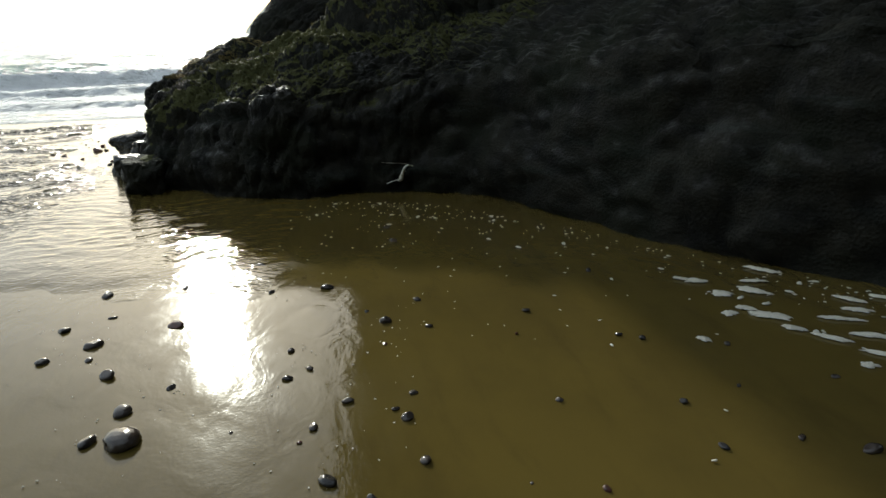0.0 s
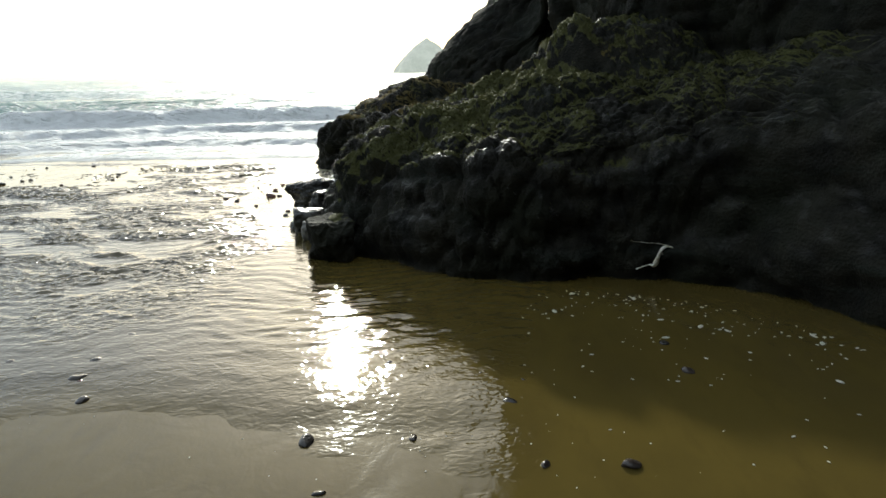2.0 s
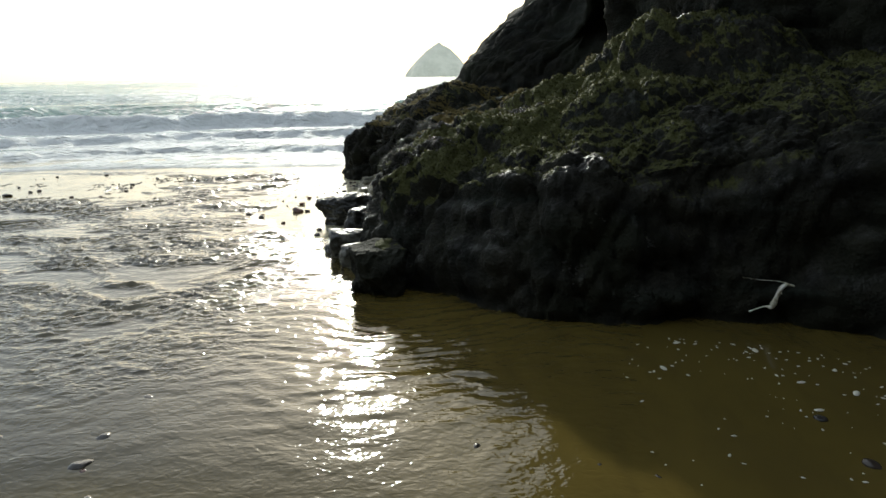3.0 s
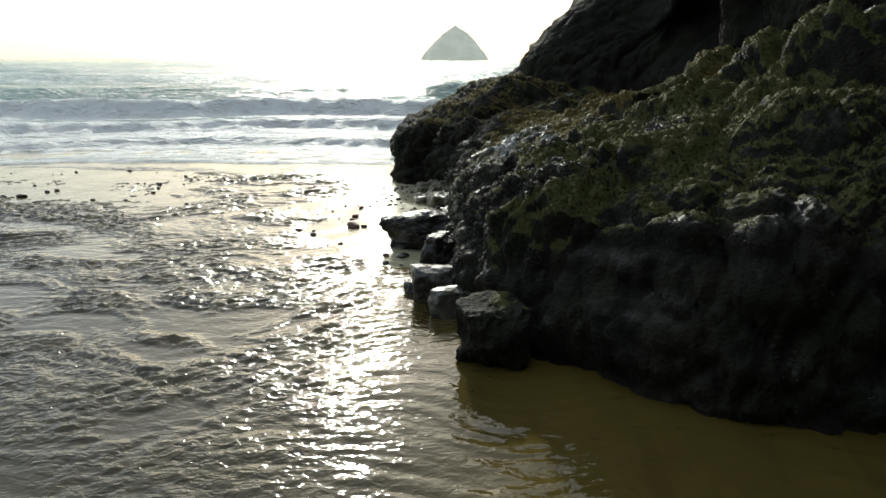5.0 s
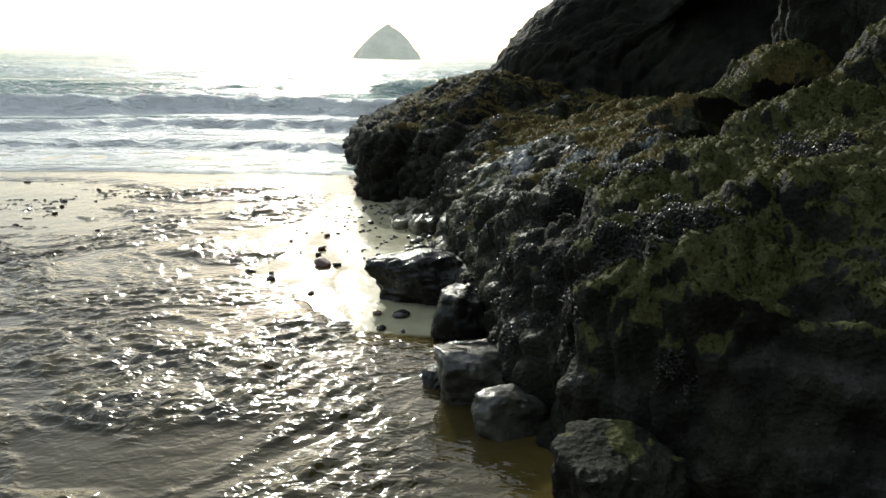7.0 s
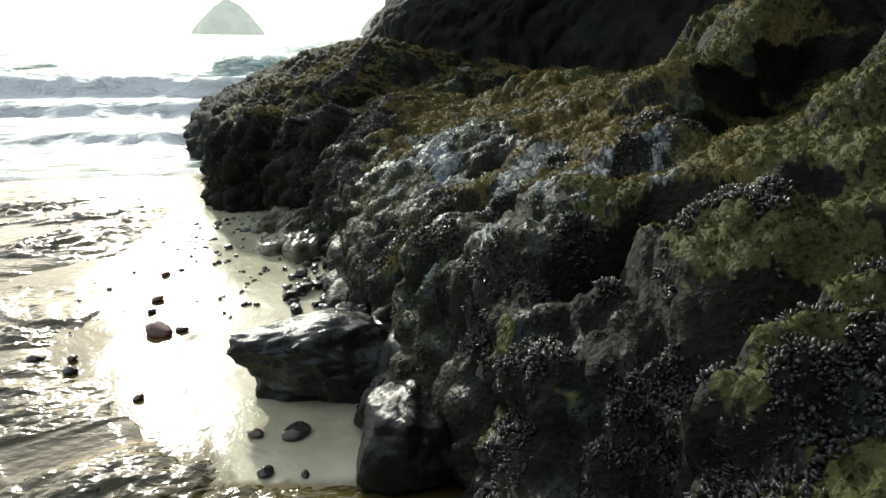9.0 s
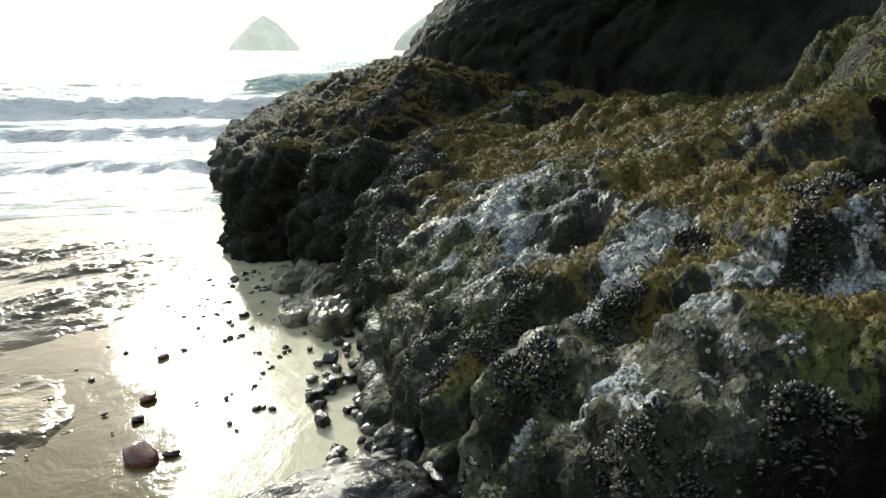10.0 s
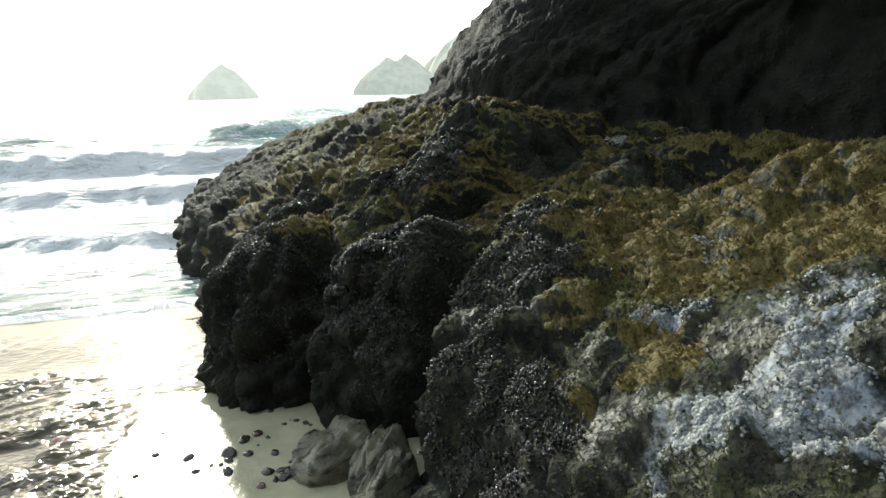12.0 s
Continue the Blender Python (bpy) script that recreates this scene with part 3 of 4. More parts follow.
def make_rock_mesh():
    us = np.concatenate([np.linspace(0, 3.5, 90), np.linspace(3.5, 14, 620)[1:], np.linspace(14, 19, 130)[1:]])
    vs = np.concatenate([np.linspace(0, 1, 40), np.linspace(1, 2, 190)[1:], np.linspace(2, 2.32, 120)[1:], np.linspace(2.32, 3, 60)[1:], np.linspace(3, 4, 20)[1:], np.linspace(4, 5, 12)[1:]])
    U, V = sheet(us, vs)
    p = rock_surface(U, V)
    nu, nv = len(us), len(vs)

    def normals(p):
        g = p.reshape(nu, nv, 3)
        n = np.cross(np.gradient(g, axis=1), np.gradient(g, axis=0)).reshape(-1, 3)
        return n / np.maximum(np.linalg.norm(n, axis=1), 1e-9)[:, None]

    n = normals(p)
    if n[nv * nu // 2 + 100][2] < 0:
        n = -n
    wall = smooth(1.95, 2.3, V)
    ledge = 1 - wall
    q = p + 0.22 * np.stack([fbm(p * 1.3, 3, k) for k in (21, 22, 23)], 1)

    def cobbled(scale, seed, depth=0.55):
        """Rounded cells with sunken seams between them, 0 to 1."""
        d1, d2 = worley(q * scale, seed)
        return np.clip((d2 - d1) / depth, 0, 1) ** 0.5

    here = smooth(-0.35, 0.25, fbm(p * 0.9, 2, 28))
    even = 1 - 0.55 * smooth(7.2, 7.8, p[:, 1]) * smooth(10.3, 9.7, p[:, 1])
    disp = 0.11 * even * (cobbled((1.5, 1.5, 1.7), 11) - 0.72) + (0.035 + 0.05 * here * even) * (cobbled((3.4, 3.4, 3.8), 12) - 0.70)
    disp = disp + ledge * (0.026 + 0.018 * (1 - here)) * (cobbled((8.0, 8.0, 8.0), 13) - 0.65)
    disp = disp + 0.10 * smooth(1.2, 0.95, V) * smooth(4.9, 5.6, p[:, 1]) * (cobbled((2.7, 2.7, 3.6), 15) - 0.55)
    disp = disp + 0.05 * fbm(p * 0.7, 3, 6) + (0.030 + 0.06 * wall) * fbm(p * (3.2, 3.2, 3.2 + 2.0), 5, 7, 0.58) + wall * 0.50 * fbm(p * (0.35, 0.35, 0.25), 4, 8)
    disp = disp + ledge * (0.022 * (cobbled((17.0, 17.0, 17.0), 34) - 0.6) + 0.010 * fbm(p * 24, 2, 29))
    strata = 1 - np.abs(fbm(np.stack([p[:, 0] * 0.5, p[:, 1] * 0.5, p[:, 2] * 1.6 + 0.5 * p[:, 1]], 1), 3, 37)) * 2.4
    disp = disp - smooth(1.9, 2.15, V) * 1.7 * np.exp(-((p[:, 1] - 10.6) / 1.2) ** 2 - ((p[:, 2] - 2.4) / 1.2) ** 2)      # a dark hollow under an overhang
    disp = disp + (wall * 0.13 + 0.06 * smooth(1.1, 0.9, V) * smooth(5.3, 4.8, p[:, 1])) * strata
    for x0, y0, rx, ry, h in BOSSES_NEAR + BOSSES_MID + BOSSES_FAR + BOSSES_HIGH:
        r2 = ((q[:, 0] - x0) / rx) ** 2 + ((q[:, 1] - y0) / ry) ** 2
        disp = disp + h * np.clip(1 - r2 * 0.6, 0, 1) ** (0.8 if h > 0 else 1.3) * (V < 2.4)
    p = p + n * disp[:, None]
    for x0, y0, rx, ry, *pull in CAVES:
        r2 = ((q[:, 0] - x0) / rx) ** 2 + ((q[:, 1] - y0) / ry) ** 2
        p = p + (np.clip(1 - r2 * 0.6, 0, 1) ** 1.3 * (V < 2.2))[:, None] * np.array(pull)
    n = normals(p)
    if n[nv * nu // 2 + 100][2] < 0:
        n = -n
    # what grows where: mussels on the lower bulges, barnacle crust on the middle, algae on the upper shelf
    shelf = smooth(0.35, 0.9, V) * smooth(2.03, 1.92, V) * (0.35 + 0.65 * smooth(3.9, 5.2, p[:, 1]))
    big = fbm(p * 0.9, 3, 61)
    patch = fbm(p * 2.3, 3, 62)
    white, gold, green = spots(p, PALE), spots(p, OCHRE), spots(p, OLIVE)
    steep_ok = smooth(6.3, 7.3, p[:, 1])
    # only up-facing rock takes the light film; steep faces stay dark as if shaded
    open_up = smooth(0.28, 0.72, n[:, 2] + 0.06 * steep_ok + 0.12 * vnoise(p * 6, 76))
    fleck = fbm(p * 6, 3, 64)
    crust = shelf * smooth(0.0, 0.40, 1.0 * white + 0.7 * patch + 0.3 * big + 0.5 * fleck - 0.42 - 0.3 * smooth(7.0, 6.0, p[:, 1]) - 0.5 * gold) * smooth(0.10, 0.50, n[:, 2])
    algae = shelf * smooth(0.0, 0.40, 0.80 * smooth(0.45, 1.05, p[:, 2]) - 0.6 * patch + 0.6 * big + 0.7 * fbm(p * 4.5, 3, 65) - 0.46 + 0.9 * gold + 0.9 * green - 0.5 * white - 0.10 * smooth(11.0, 12.5, p[:, 1]) + 0.10 * smooth(7.8, 6.5, p[:, 1])) * smooth(0.36, 0.70, n[:, 2] + 0.14 * vnoise(p * 7, 74) + 0.28 * green)
    dark = 0.35 - 0.8 * big - 0.6 * (p[:, 2] - 0.6) + 0.6 * vnoise(p * 1.4, 63) - 0.9 * white
    bed = spots(p, BEDS)
    mussel = smooth(0.30, 0.52, V) * smooth(1.9, 1.6, V) * smooth(0.42, 0.62, 0.85 * bed + 0.18 * dark + 0.30 * patch + 0.75 * fbm(p * 5.5, 3, 60) - 0.7 * white - 0.35 * green) * (1 - 0.85 * smooth(0.3, 0.7, algae) * (1 - bed)) * smooth(0.10, 0.25, p[:, 2])
    algae = algae * (1 - 0.75 * smooth(0.35, 0.7, mussel))
    crust = crust * (1 - 0.6 * smooth(0.35, 0.7, mussel))
    turf = np.clip((0.2 + 0.8 * steep_ok) * shelf * smooth(0.25, 0.55, n[:, 2] + 0.35 * steep_ok) * (1 - 0.8 * algae) * (1 - 0.8 * crust) * (1 - 0.8 * mussel), 0, 1)
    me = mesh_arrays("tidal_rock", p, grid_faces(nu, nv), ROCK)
    # dry marks the cliff wall: rough there, and darkened by its painted shade
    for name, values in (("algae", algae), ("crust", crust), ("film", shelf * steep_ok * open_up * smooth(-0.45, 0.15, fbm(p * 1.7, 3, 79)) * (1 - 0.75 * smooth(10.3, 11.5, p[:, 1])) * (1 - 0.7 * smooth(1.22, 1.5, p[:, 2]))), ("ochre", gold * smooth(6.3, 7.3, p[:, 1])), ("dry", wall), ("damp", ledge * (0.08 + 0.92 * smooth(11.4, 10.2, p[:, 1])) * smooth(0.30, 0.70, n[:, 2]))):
        add_attr(me, name, values)
    tagged(new("cliff", me), "dark sea cliff with a tidal ledge grown with mussels and olive algae", "cliff", kind="structure")
    return p.reshape(nu, nv, 3), dict(u=U.reshape(nu, nv), algae=algae.reshape(nu, nv), crust=crust.reshape(nu, nv), mussel=mussel.reshape(nu, nv), ochre=gold.reshape(nu, nv), turf=turf.reshape(nu, nv))


ROCK_P, GROWTH = make_rock_mesh()

# ---------------------------------------------------------------- unseen cliff wall behind, added to block sky light
def make_unseen_wall():
    us, vs = np.linspace(0, 5, 160), np.linspace(0, 1, 50)
    U, V = sheet(us, vs)
    line = spline([(9.5, -2.0), (11.0, -6.0), (8.0, -12.0), (0.0, -15.0), (-12.0, -16.0), (-28.0, -14.0)], U)
    inward = spline([(0.8, 0.5), (1.0, 0.0), (0.5, -0.8), (0.0, -1.0), (-0.1, -1.0), (-0.2, -1.0)], U)
    p = np.column_stack([line + inward * (2.0 * V)[:, None], -0.5 + 20 * V])
    p = p + np.column_stack([inward, 0 * U]) * (0.9 * fbm(p * 0.35, 4, 71) + 0.25 * fbm(p * 1.5, 3, 72))[:, None]
    me = mesh_arrays("unseen_wall", p, grid_faces(len(us), len(vs)), ROCK)
    tagged(new("unseen_wall_south", me), "unseen dark rock wall added behind to block sky light", "cliff", kind="structure")


make_unseen_wall()

# ---------------------------------------------------------------- sea stacks far out
def sea_stack(label, x, y, peaks, seed, power=0.72, mat=STACK):
    """peaks: rows of offset across, half width, height."""
    half = max(abs(o) + w for o, w, h in peaks)
    g = np.linspace(-half * 1.1, half * 1.1, 90)
    X, Y = sheet(g, g)
    p = np.stack([X, Y, 0 * X], 1)
    z = np.full_like(X, -3.0)
    for o, w, h in peaks:
        r = np.hypot(X - o, Y * 0.9) / w
        r = r * (1 + 0.16 * vnoise(np.stack([np.arctan2(Y, X - o) * 2.2, r * 2, 0 * X], 1), seed))
        z = np.maximum(z, -3 + (h + 3) * np.clip(1.02 - r, 0, 1) ** power)
    z = z + smooth(-2, 4, z) * half * 0.05 * fbm(p * 5 / half, 4, seed + 3)
    ob = new("sea_rock", mesh_arrays("sea_rock", np.stack([X, Y, z], 1), grid_faces(90, 90), mat))
    ob.location = (x, y, 0)
    tagged(ob, label, "sea stack", "sea stacks on the horizon")


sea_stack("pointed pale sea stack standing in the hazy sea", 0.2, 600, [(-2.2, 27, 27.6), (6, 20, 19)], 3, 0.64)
sea_stack("two-humped hazy sea stack beyond the cliff", 175, 820, [(6, 40, 41), (26, 36, 44.5), (48, 35, 27)], 8, 0.55, STACK_WEAK_GLOW)
sea_stack("tall hazy rock stack close by the cliff", 305, 850, [(-18, 52, 76), (30, 55, 80)], 14, 0.42, STACK_WEAK_GLOW)

# ---------------------------------------------------------------- what grows on the rock
def scatter(grid, weight, count, rng):
    """Places, normals of count points on a grid surface, by weight for each vertex and area."""
    a, b, c, d = grid[:-1, :-1], grid[1:, :-1], grid[1:, 1:], grid[:-1, 1:]
    n = np.cross(c - a, d - b)
    area = np.linalg.norm(n, axis=-1)
    w = (area * (weight[:-1, :-1] + weight[1:, 1:])).ravel()
    i = rng.choice(len(w), count, p=w / w.sum())
    s, t = rng.random(count)[:, None], rng.random(count)[:, None]
    A, B, C, D = (k.reshape(-1, 3)[i] for k in (a, b, c, d))
    place = (A * (1 - s) + B * s) * (1 - t) + (D * (1 - s) + C * s) * t
    n = n.reshape(-1, 3)[i] / np.maximum(area.ravel()[i], 1e-9)[:, None]
    n[n[:, 2] < -0.35] *= -1
    return place, n


def frames_of(n, rng, tilt):
    """Random turned axes (count, 3, 3) whose third is n, tilted by about tilt."""
    z = n + tilt * rng.normal(size=n.shape)
    z /= np.linalg.norm(z, axis=1)[:, None]
    x = np.cross(z, rng.normal(size=n.shape))
    x /= np.linalg.norm(x, axis=1)[:, None]
    return np.stack([x, np.cross(z, x), z], 1)


def spread(name, verts, faces, place, axes, scale, mat, label, category, **extra):
    """One object of many small copies of a shape."""
    k, m = len(verts), len(place)
    v = np.einsum("vi,mij->mvj", verts, axes * scale[:, None, None]) + place[:, None]
    f = (faces[None] + (np.arange(m) * k)[:, None, None]).reshape(-1, faces.shape[1])
    ob = new(name, mesh_arrays(name, v.reshape(-1, 3), f, mat))
    for key, values in extra.items():
        add_attr(ob.data, key, np.repeat(values, k))
    return tagged(ob, label, category, kind="stuff")


def mussel_shape():
    """A mussel standing on its narrow end, 1 long: two rings of four, closed by a tip at each end."""
    v = [(0, 0, -0.15)]
    for z, a, b in ((0.35, 0.22, 0.13), (0.75, 0.25, 0.14)):
        v += [(a * math.cos(k * math.tau / 4) + 0.06 * z, b * math.sin(k * math.tau / 4), z) for k in range(4)]
    v.append((0.05, 0, 1.0))
    f = []
    for k in range(4):
        j = (k + 1) % 4
        f += [(0, 1 + j, 1 + k), (1 + k, 1 + j, 5 + j), (1 + k, 5 + j, 5 + k), (5 + k, 5 + j, 9)]
    return np.array(v), np.array(f)


def barnacle_shape():
    v = [(math.cos(k * math.pi / 3), math.sin(k * math.pi / 3), -0.15) for k in range(6)]
    v += [(0.45 * math.cos(k * math.pi / 3 + 0.2), 0.45 * math.sin(k * math.pi / 3 + 0.2), 0.85) for k in range(6)] + [(0, 0, 0.45)]
    f = []
    for k in range(6):
        j = (k + 1) % 6
        f += [(k, j, 6 + j), (k, 6 + j, 6 + k), (6 + k, 6 + j, 12)]
    return np.array(v), np.array(f)


def blade_shape():
    """A short lobed frond, folded along its middle."""
    v = [(-0.10, 0, 0), (0.10, 0, 0), (-0.28, 0.18, 0.5), (0, 0.02, 0.55), (0.28, 0.18, 0.5), (-0.22, 0.55, 0.85), (0.02, 0.45, 1.0), (0.25, 0.6, 0.8)]
    f = [(0, 1, 3), (0, 3, 2), (1, 4, 3), (2, 3, 6), (2, 6, 5), (3, 4, 7), (3, 7, 6)]
    return np.array(v, float), np.array(f)


def grow():
    rng = np.random.default_rng(5)
    u = GROWTH["u"]
    y = ROCK_P[..., 1]
    near = (0.15 + smooth(3.6, 5.0, y) * smooth(13.5, 11.0, y)) * (u > 3) * (u < 16.5)
    bed = near * (1 + 1.2 * np.exp(-((ROCK_P[..., 0] - 2.3) / 0.6) ** 2 - ((y - 6.35) / 0.8) ** 2))
    v, f = mussel_shape()
    place, n = scatter(ROCK_P, smooth(0.3, 0.7, GROWTH["mussel"]) * bed * (0.2 + 0.8 * smooth(12.8, 11.5, y)), 60000, rng)
    spread("mussel_bed", v, f, place, frames_of(n, rng, 0.45), rng.uniform(0.010, 0.026, len(place)), MUSSEL, "dense beds of blue-black mussels standing on the rock", "mussels")
    v, f = barnacle_shape()
    place, n = scatter(ROCK_P, GROWTH["crust"] ** 1.6 * near * smooth(-0.15, 0.25, fbm(ROCK_P.reshape(-1, 3) * 11, 2, 66)).reshape(near.shape), 13000, rng)
    spread("barnacle_crust", v, f, place, frames_of(n, rng, 0.2), rng.uniform(0.002, 0.0075, len(place)), BARNACLE, "pale grey crust of barnacles on the rock", "barnacles")
    v, f = blade_shape()
    place, n = scatter(ROCK_P, GROWTH["algae"] ** 1.3 * near, 48000, rng)
    spread("algae_turf", v, f, place - n * 0.004, frames_of(n, rng, 0.55), rng.uniform(0.008, 0.024, len(place)), ALGAE, "olive and ochre turf of short seaweed", "seaweed", ochre=spots(place, OCHRE) * smooth(6.3, 7.3, place[:, 1]))
    place, n = scatter(ROCK_P, GROWTH["turf"] * near * smooth(-0.1, 0.25, fbm(ROCK_P.reshape(-1, 3) * 2.1, 3, 73)).reshape(near.shape), 30000, rng)
    spread("weed_turf", v, f, place - n * 0.004, frames_of(n, rng, 0.6), rng.uniform(0.006, 0.016, len(place)), WEED, "short dark green-grey weed on the ledge", "seaweed")


grow()

# ---------------------------------------------------------------- boulders and stones
def ball(rings, segs):
    t = np.linspace(0, np.pi, rings)
    a = np.linspace(0, 2 * np.pi, segs, endpoint=False)
    T, A = sheet(t, a)
    v = np.stack([np.sin(T) * np.cos(A), np.sin(T) * np.sin(A), np.cos(T)], 1)
    k = np.arange(rings * segs).reshape(rings, segs)
    n = np.roll(k, -1, 1)
    return v, np.stack([k[:-1], k[1:], n[1:], n[:-1]], -1).reshape(-1, 4)


def boulder(x, y, half, turn, seed, label, mat, rings=50, flat=0.0, lean=0, crag=1.0):
    """A weathered boulder: a ball with facets cut off, worn and pitted."""
    v, f = ball(rings, rings * 2)
    rng = np.random.default_rng(seed)
    for _ in range(16):
        d = rng.normal(size=3)
        d /= np.linalg.norm(d)
        over = np.clip(v @ d - rng.uniform(0.52, 0.90), 0, None)
        v = v - over[:, None] * d * 0.85
    crack = 1.0 - np.abs(fbm(v * (1.6, 2.2, 3.0) + seed, 3, seed + 5)) * 2
    v = v * (1 + 0.22 * fbm(v * 1.4 + seed, 3, seed) + 0.09 * fbm(v * 3.5 + seed, 4, seed + 1, 0.5) + 0.06 * crag * crack + 0.02 * crag * fbm(v * 9 + seed, 3, seed + 7, 0.6))[:, None]
    v[:, 2] = np.where(v[:, 2] > 0.8 - flat, 0.8 - flat + (v[:, 2] - 0.8 + flat) * 0.35, v[:, 2])
    ob = new("boulder" if half[0] > 0.1 else "pebble", mesh_arrays("boulder", v * half, f, mat))
    if mat is ROCK:
        add_attr(ob.data, "algae", smooth(0.75, 1.05, v[:, 2] + 0.6 * fbm(v * 2.5, 3, seed + 9)))
        add_attr(ob.data, "damp", 0 * v[:, 2] + 0.3)
    ob.matrix_world = pose(x, y, float(sand_z(x, y)) + half[2] * 0.45, 0, lean) @ pose(0, 0, 0, 0, 0, turn)
    return tagged(ob, label, "boulder" if half[0] > 0.1 else "pebble")


for row in ((1.38, 6.18, (0.11, 0.10, 0.10), 0, 4, "small wet rock beside the boulders"),
            (1.60, 6.40, (0.22, 0.15, 0.15), 160, 14, "flat wet rock between two boulders"),
            (1.56, 6.85, (0.27, 0.21, 0.25), 100, 5, "dark wet boulder beside the ledge"),
            (1.76, 7.38, (0.26, 0.20, 0.26), 30, 7, "dark boulder wedged against the ledge")):
    boulder(*row, WETROCK)
boulder(1.38, 7.64, (0.42, 0.29, 0.31), 175, 6, "broad black boulder with a shining wet top", WETROCK, 90, 0.22, -6, 2.2)
boulder(1.53, 6.06, (0.27, 0.23, 0.24), 150, 2, "grey wet boulder with a pale flat top by the ledge", SLAB, flat=0.25)
boulder(1.70, 5.72, (0.18, 0.15, 0.18), 10, 3, "low grey wet boulder with a pale flat top", SLAB, flat=0.25)
boulder(1.92, 4.97, (0.25, 0.23, 0.31), 60, 41, "dark knob of rock with an olive-grown top at the water", ROCK, 80, 0.1, 0, 2.4)


def flat_rock(x, y, half, lean, turn, seed, label):
    """A worn plate of layered rock: a squared ball with a flat stepped top and hollowed sides."""
    v, f = ball(44, 72)
    v = np.sign(v) * np.abs(v) ** (0.62, 0.62, 0.50)
    v = v * (1 + 0.30 * fbm(v * (1.1, 1.1, 0.5) + seed, 3, seed))[:, None]
    step = np.round(2.2 * fbm(v * (0.6, 2.2, 0.2) + seed, 2, seed + 2)) / 2.2
    v[:, 2] += smooth(0.1, 0.7, v[:, 2]) * (0.45 * step + 0.10 * fbm(v * 4 + seed, 3, seed + 3))
    v = v * (1 + 0.05 * fbm(v * (5, 5, 11) + seed, 3, seed + 4))[:, None]
    ob = new("flat_rock", mesh_arrays("flat_rock", v * half, f, SANDSTONE))
    ob.matrix_world = pose(x, y, float(sand_z(x, y)) + half[2] * 0.12, 0, lean) @ pose(0, 0, 0, 0, 0, turn)
    tagged(ob, label, "rock", "flat wet rocks at the foot of the ledge")


for row in ((1.30, 10.64, (0.20, 0.13, 0.13), -16, 35, 8, "tilted dark wet flat rock with a bright split top"),
            (1.46, 10.46, (0.22, 0.07, 0.13), -20, 52, 15, "narrow striped wet flat rock leaning on the ledge"),
            (1.42, 10.27, (0.22, 0.07, 0.11), -17, 52, 17, "narrow striped wet flat rock leaning on the ledge"),
            (1.30, 10.06, (0.22, 0.17, 0.10), -13, 100, 9, "broad grey wet flat rock half sunk in sand"),
            (1.47, 9.84, (0.20, 0.14, 0.12), -18, 70, 16, "grey wet flat rock wedged under the ledge")):
    flat_rock(*row)

rocks = np.random.default_rng(44)
for k in range(66):
    along = 7.9 + k * 0.04
    bx, by = spline(BASE, np.array([9 + (along - 7.5) / 1.25]))[0]
    w = rocks.uniform(0.022, 0.065)
    boulder(bx - rocks.uniform(0.0, 0.26), by, (w, w * rocks.uniform(0.6, 1.0), w * rocks.uniform(0.45, 0.8)), rocks.uniform(0, 180), 100 + k, "small black wet rock at the foot of the ledge", SLAB if k % 2 == 0 else WETROCK, 16, 0.2)
for row in ((1.66, 7.75, (0.22, 0.18, 0.2), 20, 31), (1.56, 8.05, (0.18, 0.15, 0.17), 70, 32), (1.58, 7.28, (0.16, 0.13, 0.16), 0, 33), (1.18, 7.80, (0.16, 0.13, 0.16), 45, 34)):
    boulder(*row, "black wet rock wedged behind the broad boulder", WETROCK, 50)


def pebble_kinds(mat=PEBBLE):
    kinds = []
    for k in range(7):
        rng = np.random.default_rng(70 + k)
        half = np.array([1.0, rng.uniform(0.6, 0.9), rng.uniform(0.36, 0.55)]) * 0.5
        v, f = ball(13, 20)
        for _ in range(6):
            d = rng.normal(size=3)
            d /= np.linalg.norm(d)
            v = v - np.clip(v @ d - rng.uniform(0.7, 0.95), 0, None)[:, None] * d * 0.9
        v = v * (1 + 0.12 * fbm(v * 1.8 + k, 3, 80 + k))[:, None] * half
        kinds.append(mesh_arrays("pebble", v, f, mat))
    return kinds


# x, y and width of the stones that lie singly on the sand
STONES_A = [(2.13, 0.89, 0.089), (1.86, 2.66, 0.067), (2.23, 1.82, 0.105), (2.35, 1.42, 0.060), (2.34, 1.03, 0.104), (2.50, 0.64, 0.107), (2.36, 0.85, 0.053), (2.12, 1.29, 0.089),
            (2.70, 0.00, 0.165), (2.56, 0.03, 0.097), (2.65, 0.25, 0.096), (2.74, 1.20, 0.091), (2.83, 0.43, 0.059), (2.71, 1.83, 0.056), (3.18, 2.15, 0.092), (3.27, 1.59, 0.060),
            (3.39, 0.69, 0.049), (3.37, 0.38, 0.051), (3.48, 0.46, 0.046), (3.48, -0.09, 0.060), (3.52, -0.48, 0.076), (3.64, 0.09, 0.058), (3.62, 1.57, 0.089), (3.92, 0.94, 0.078),
            (4.15, 1.21, 0.049), (4.15, 0.80, 0.045), (3.83, 1.11, 0.034), (3.88, 0.64, 0.030)]
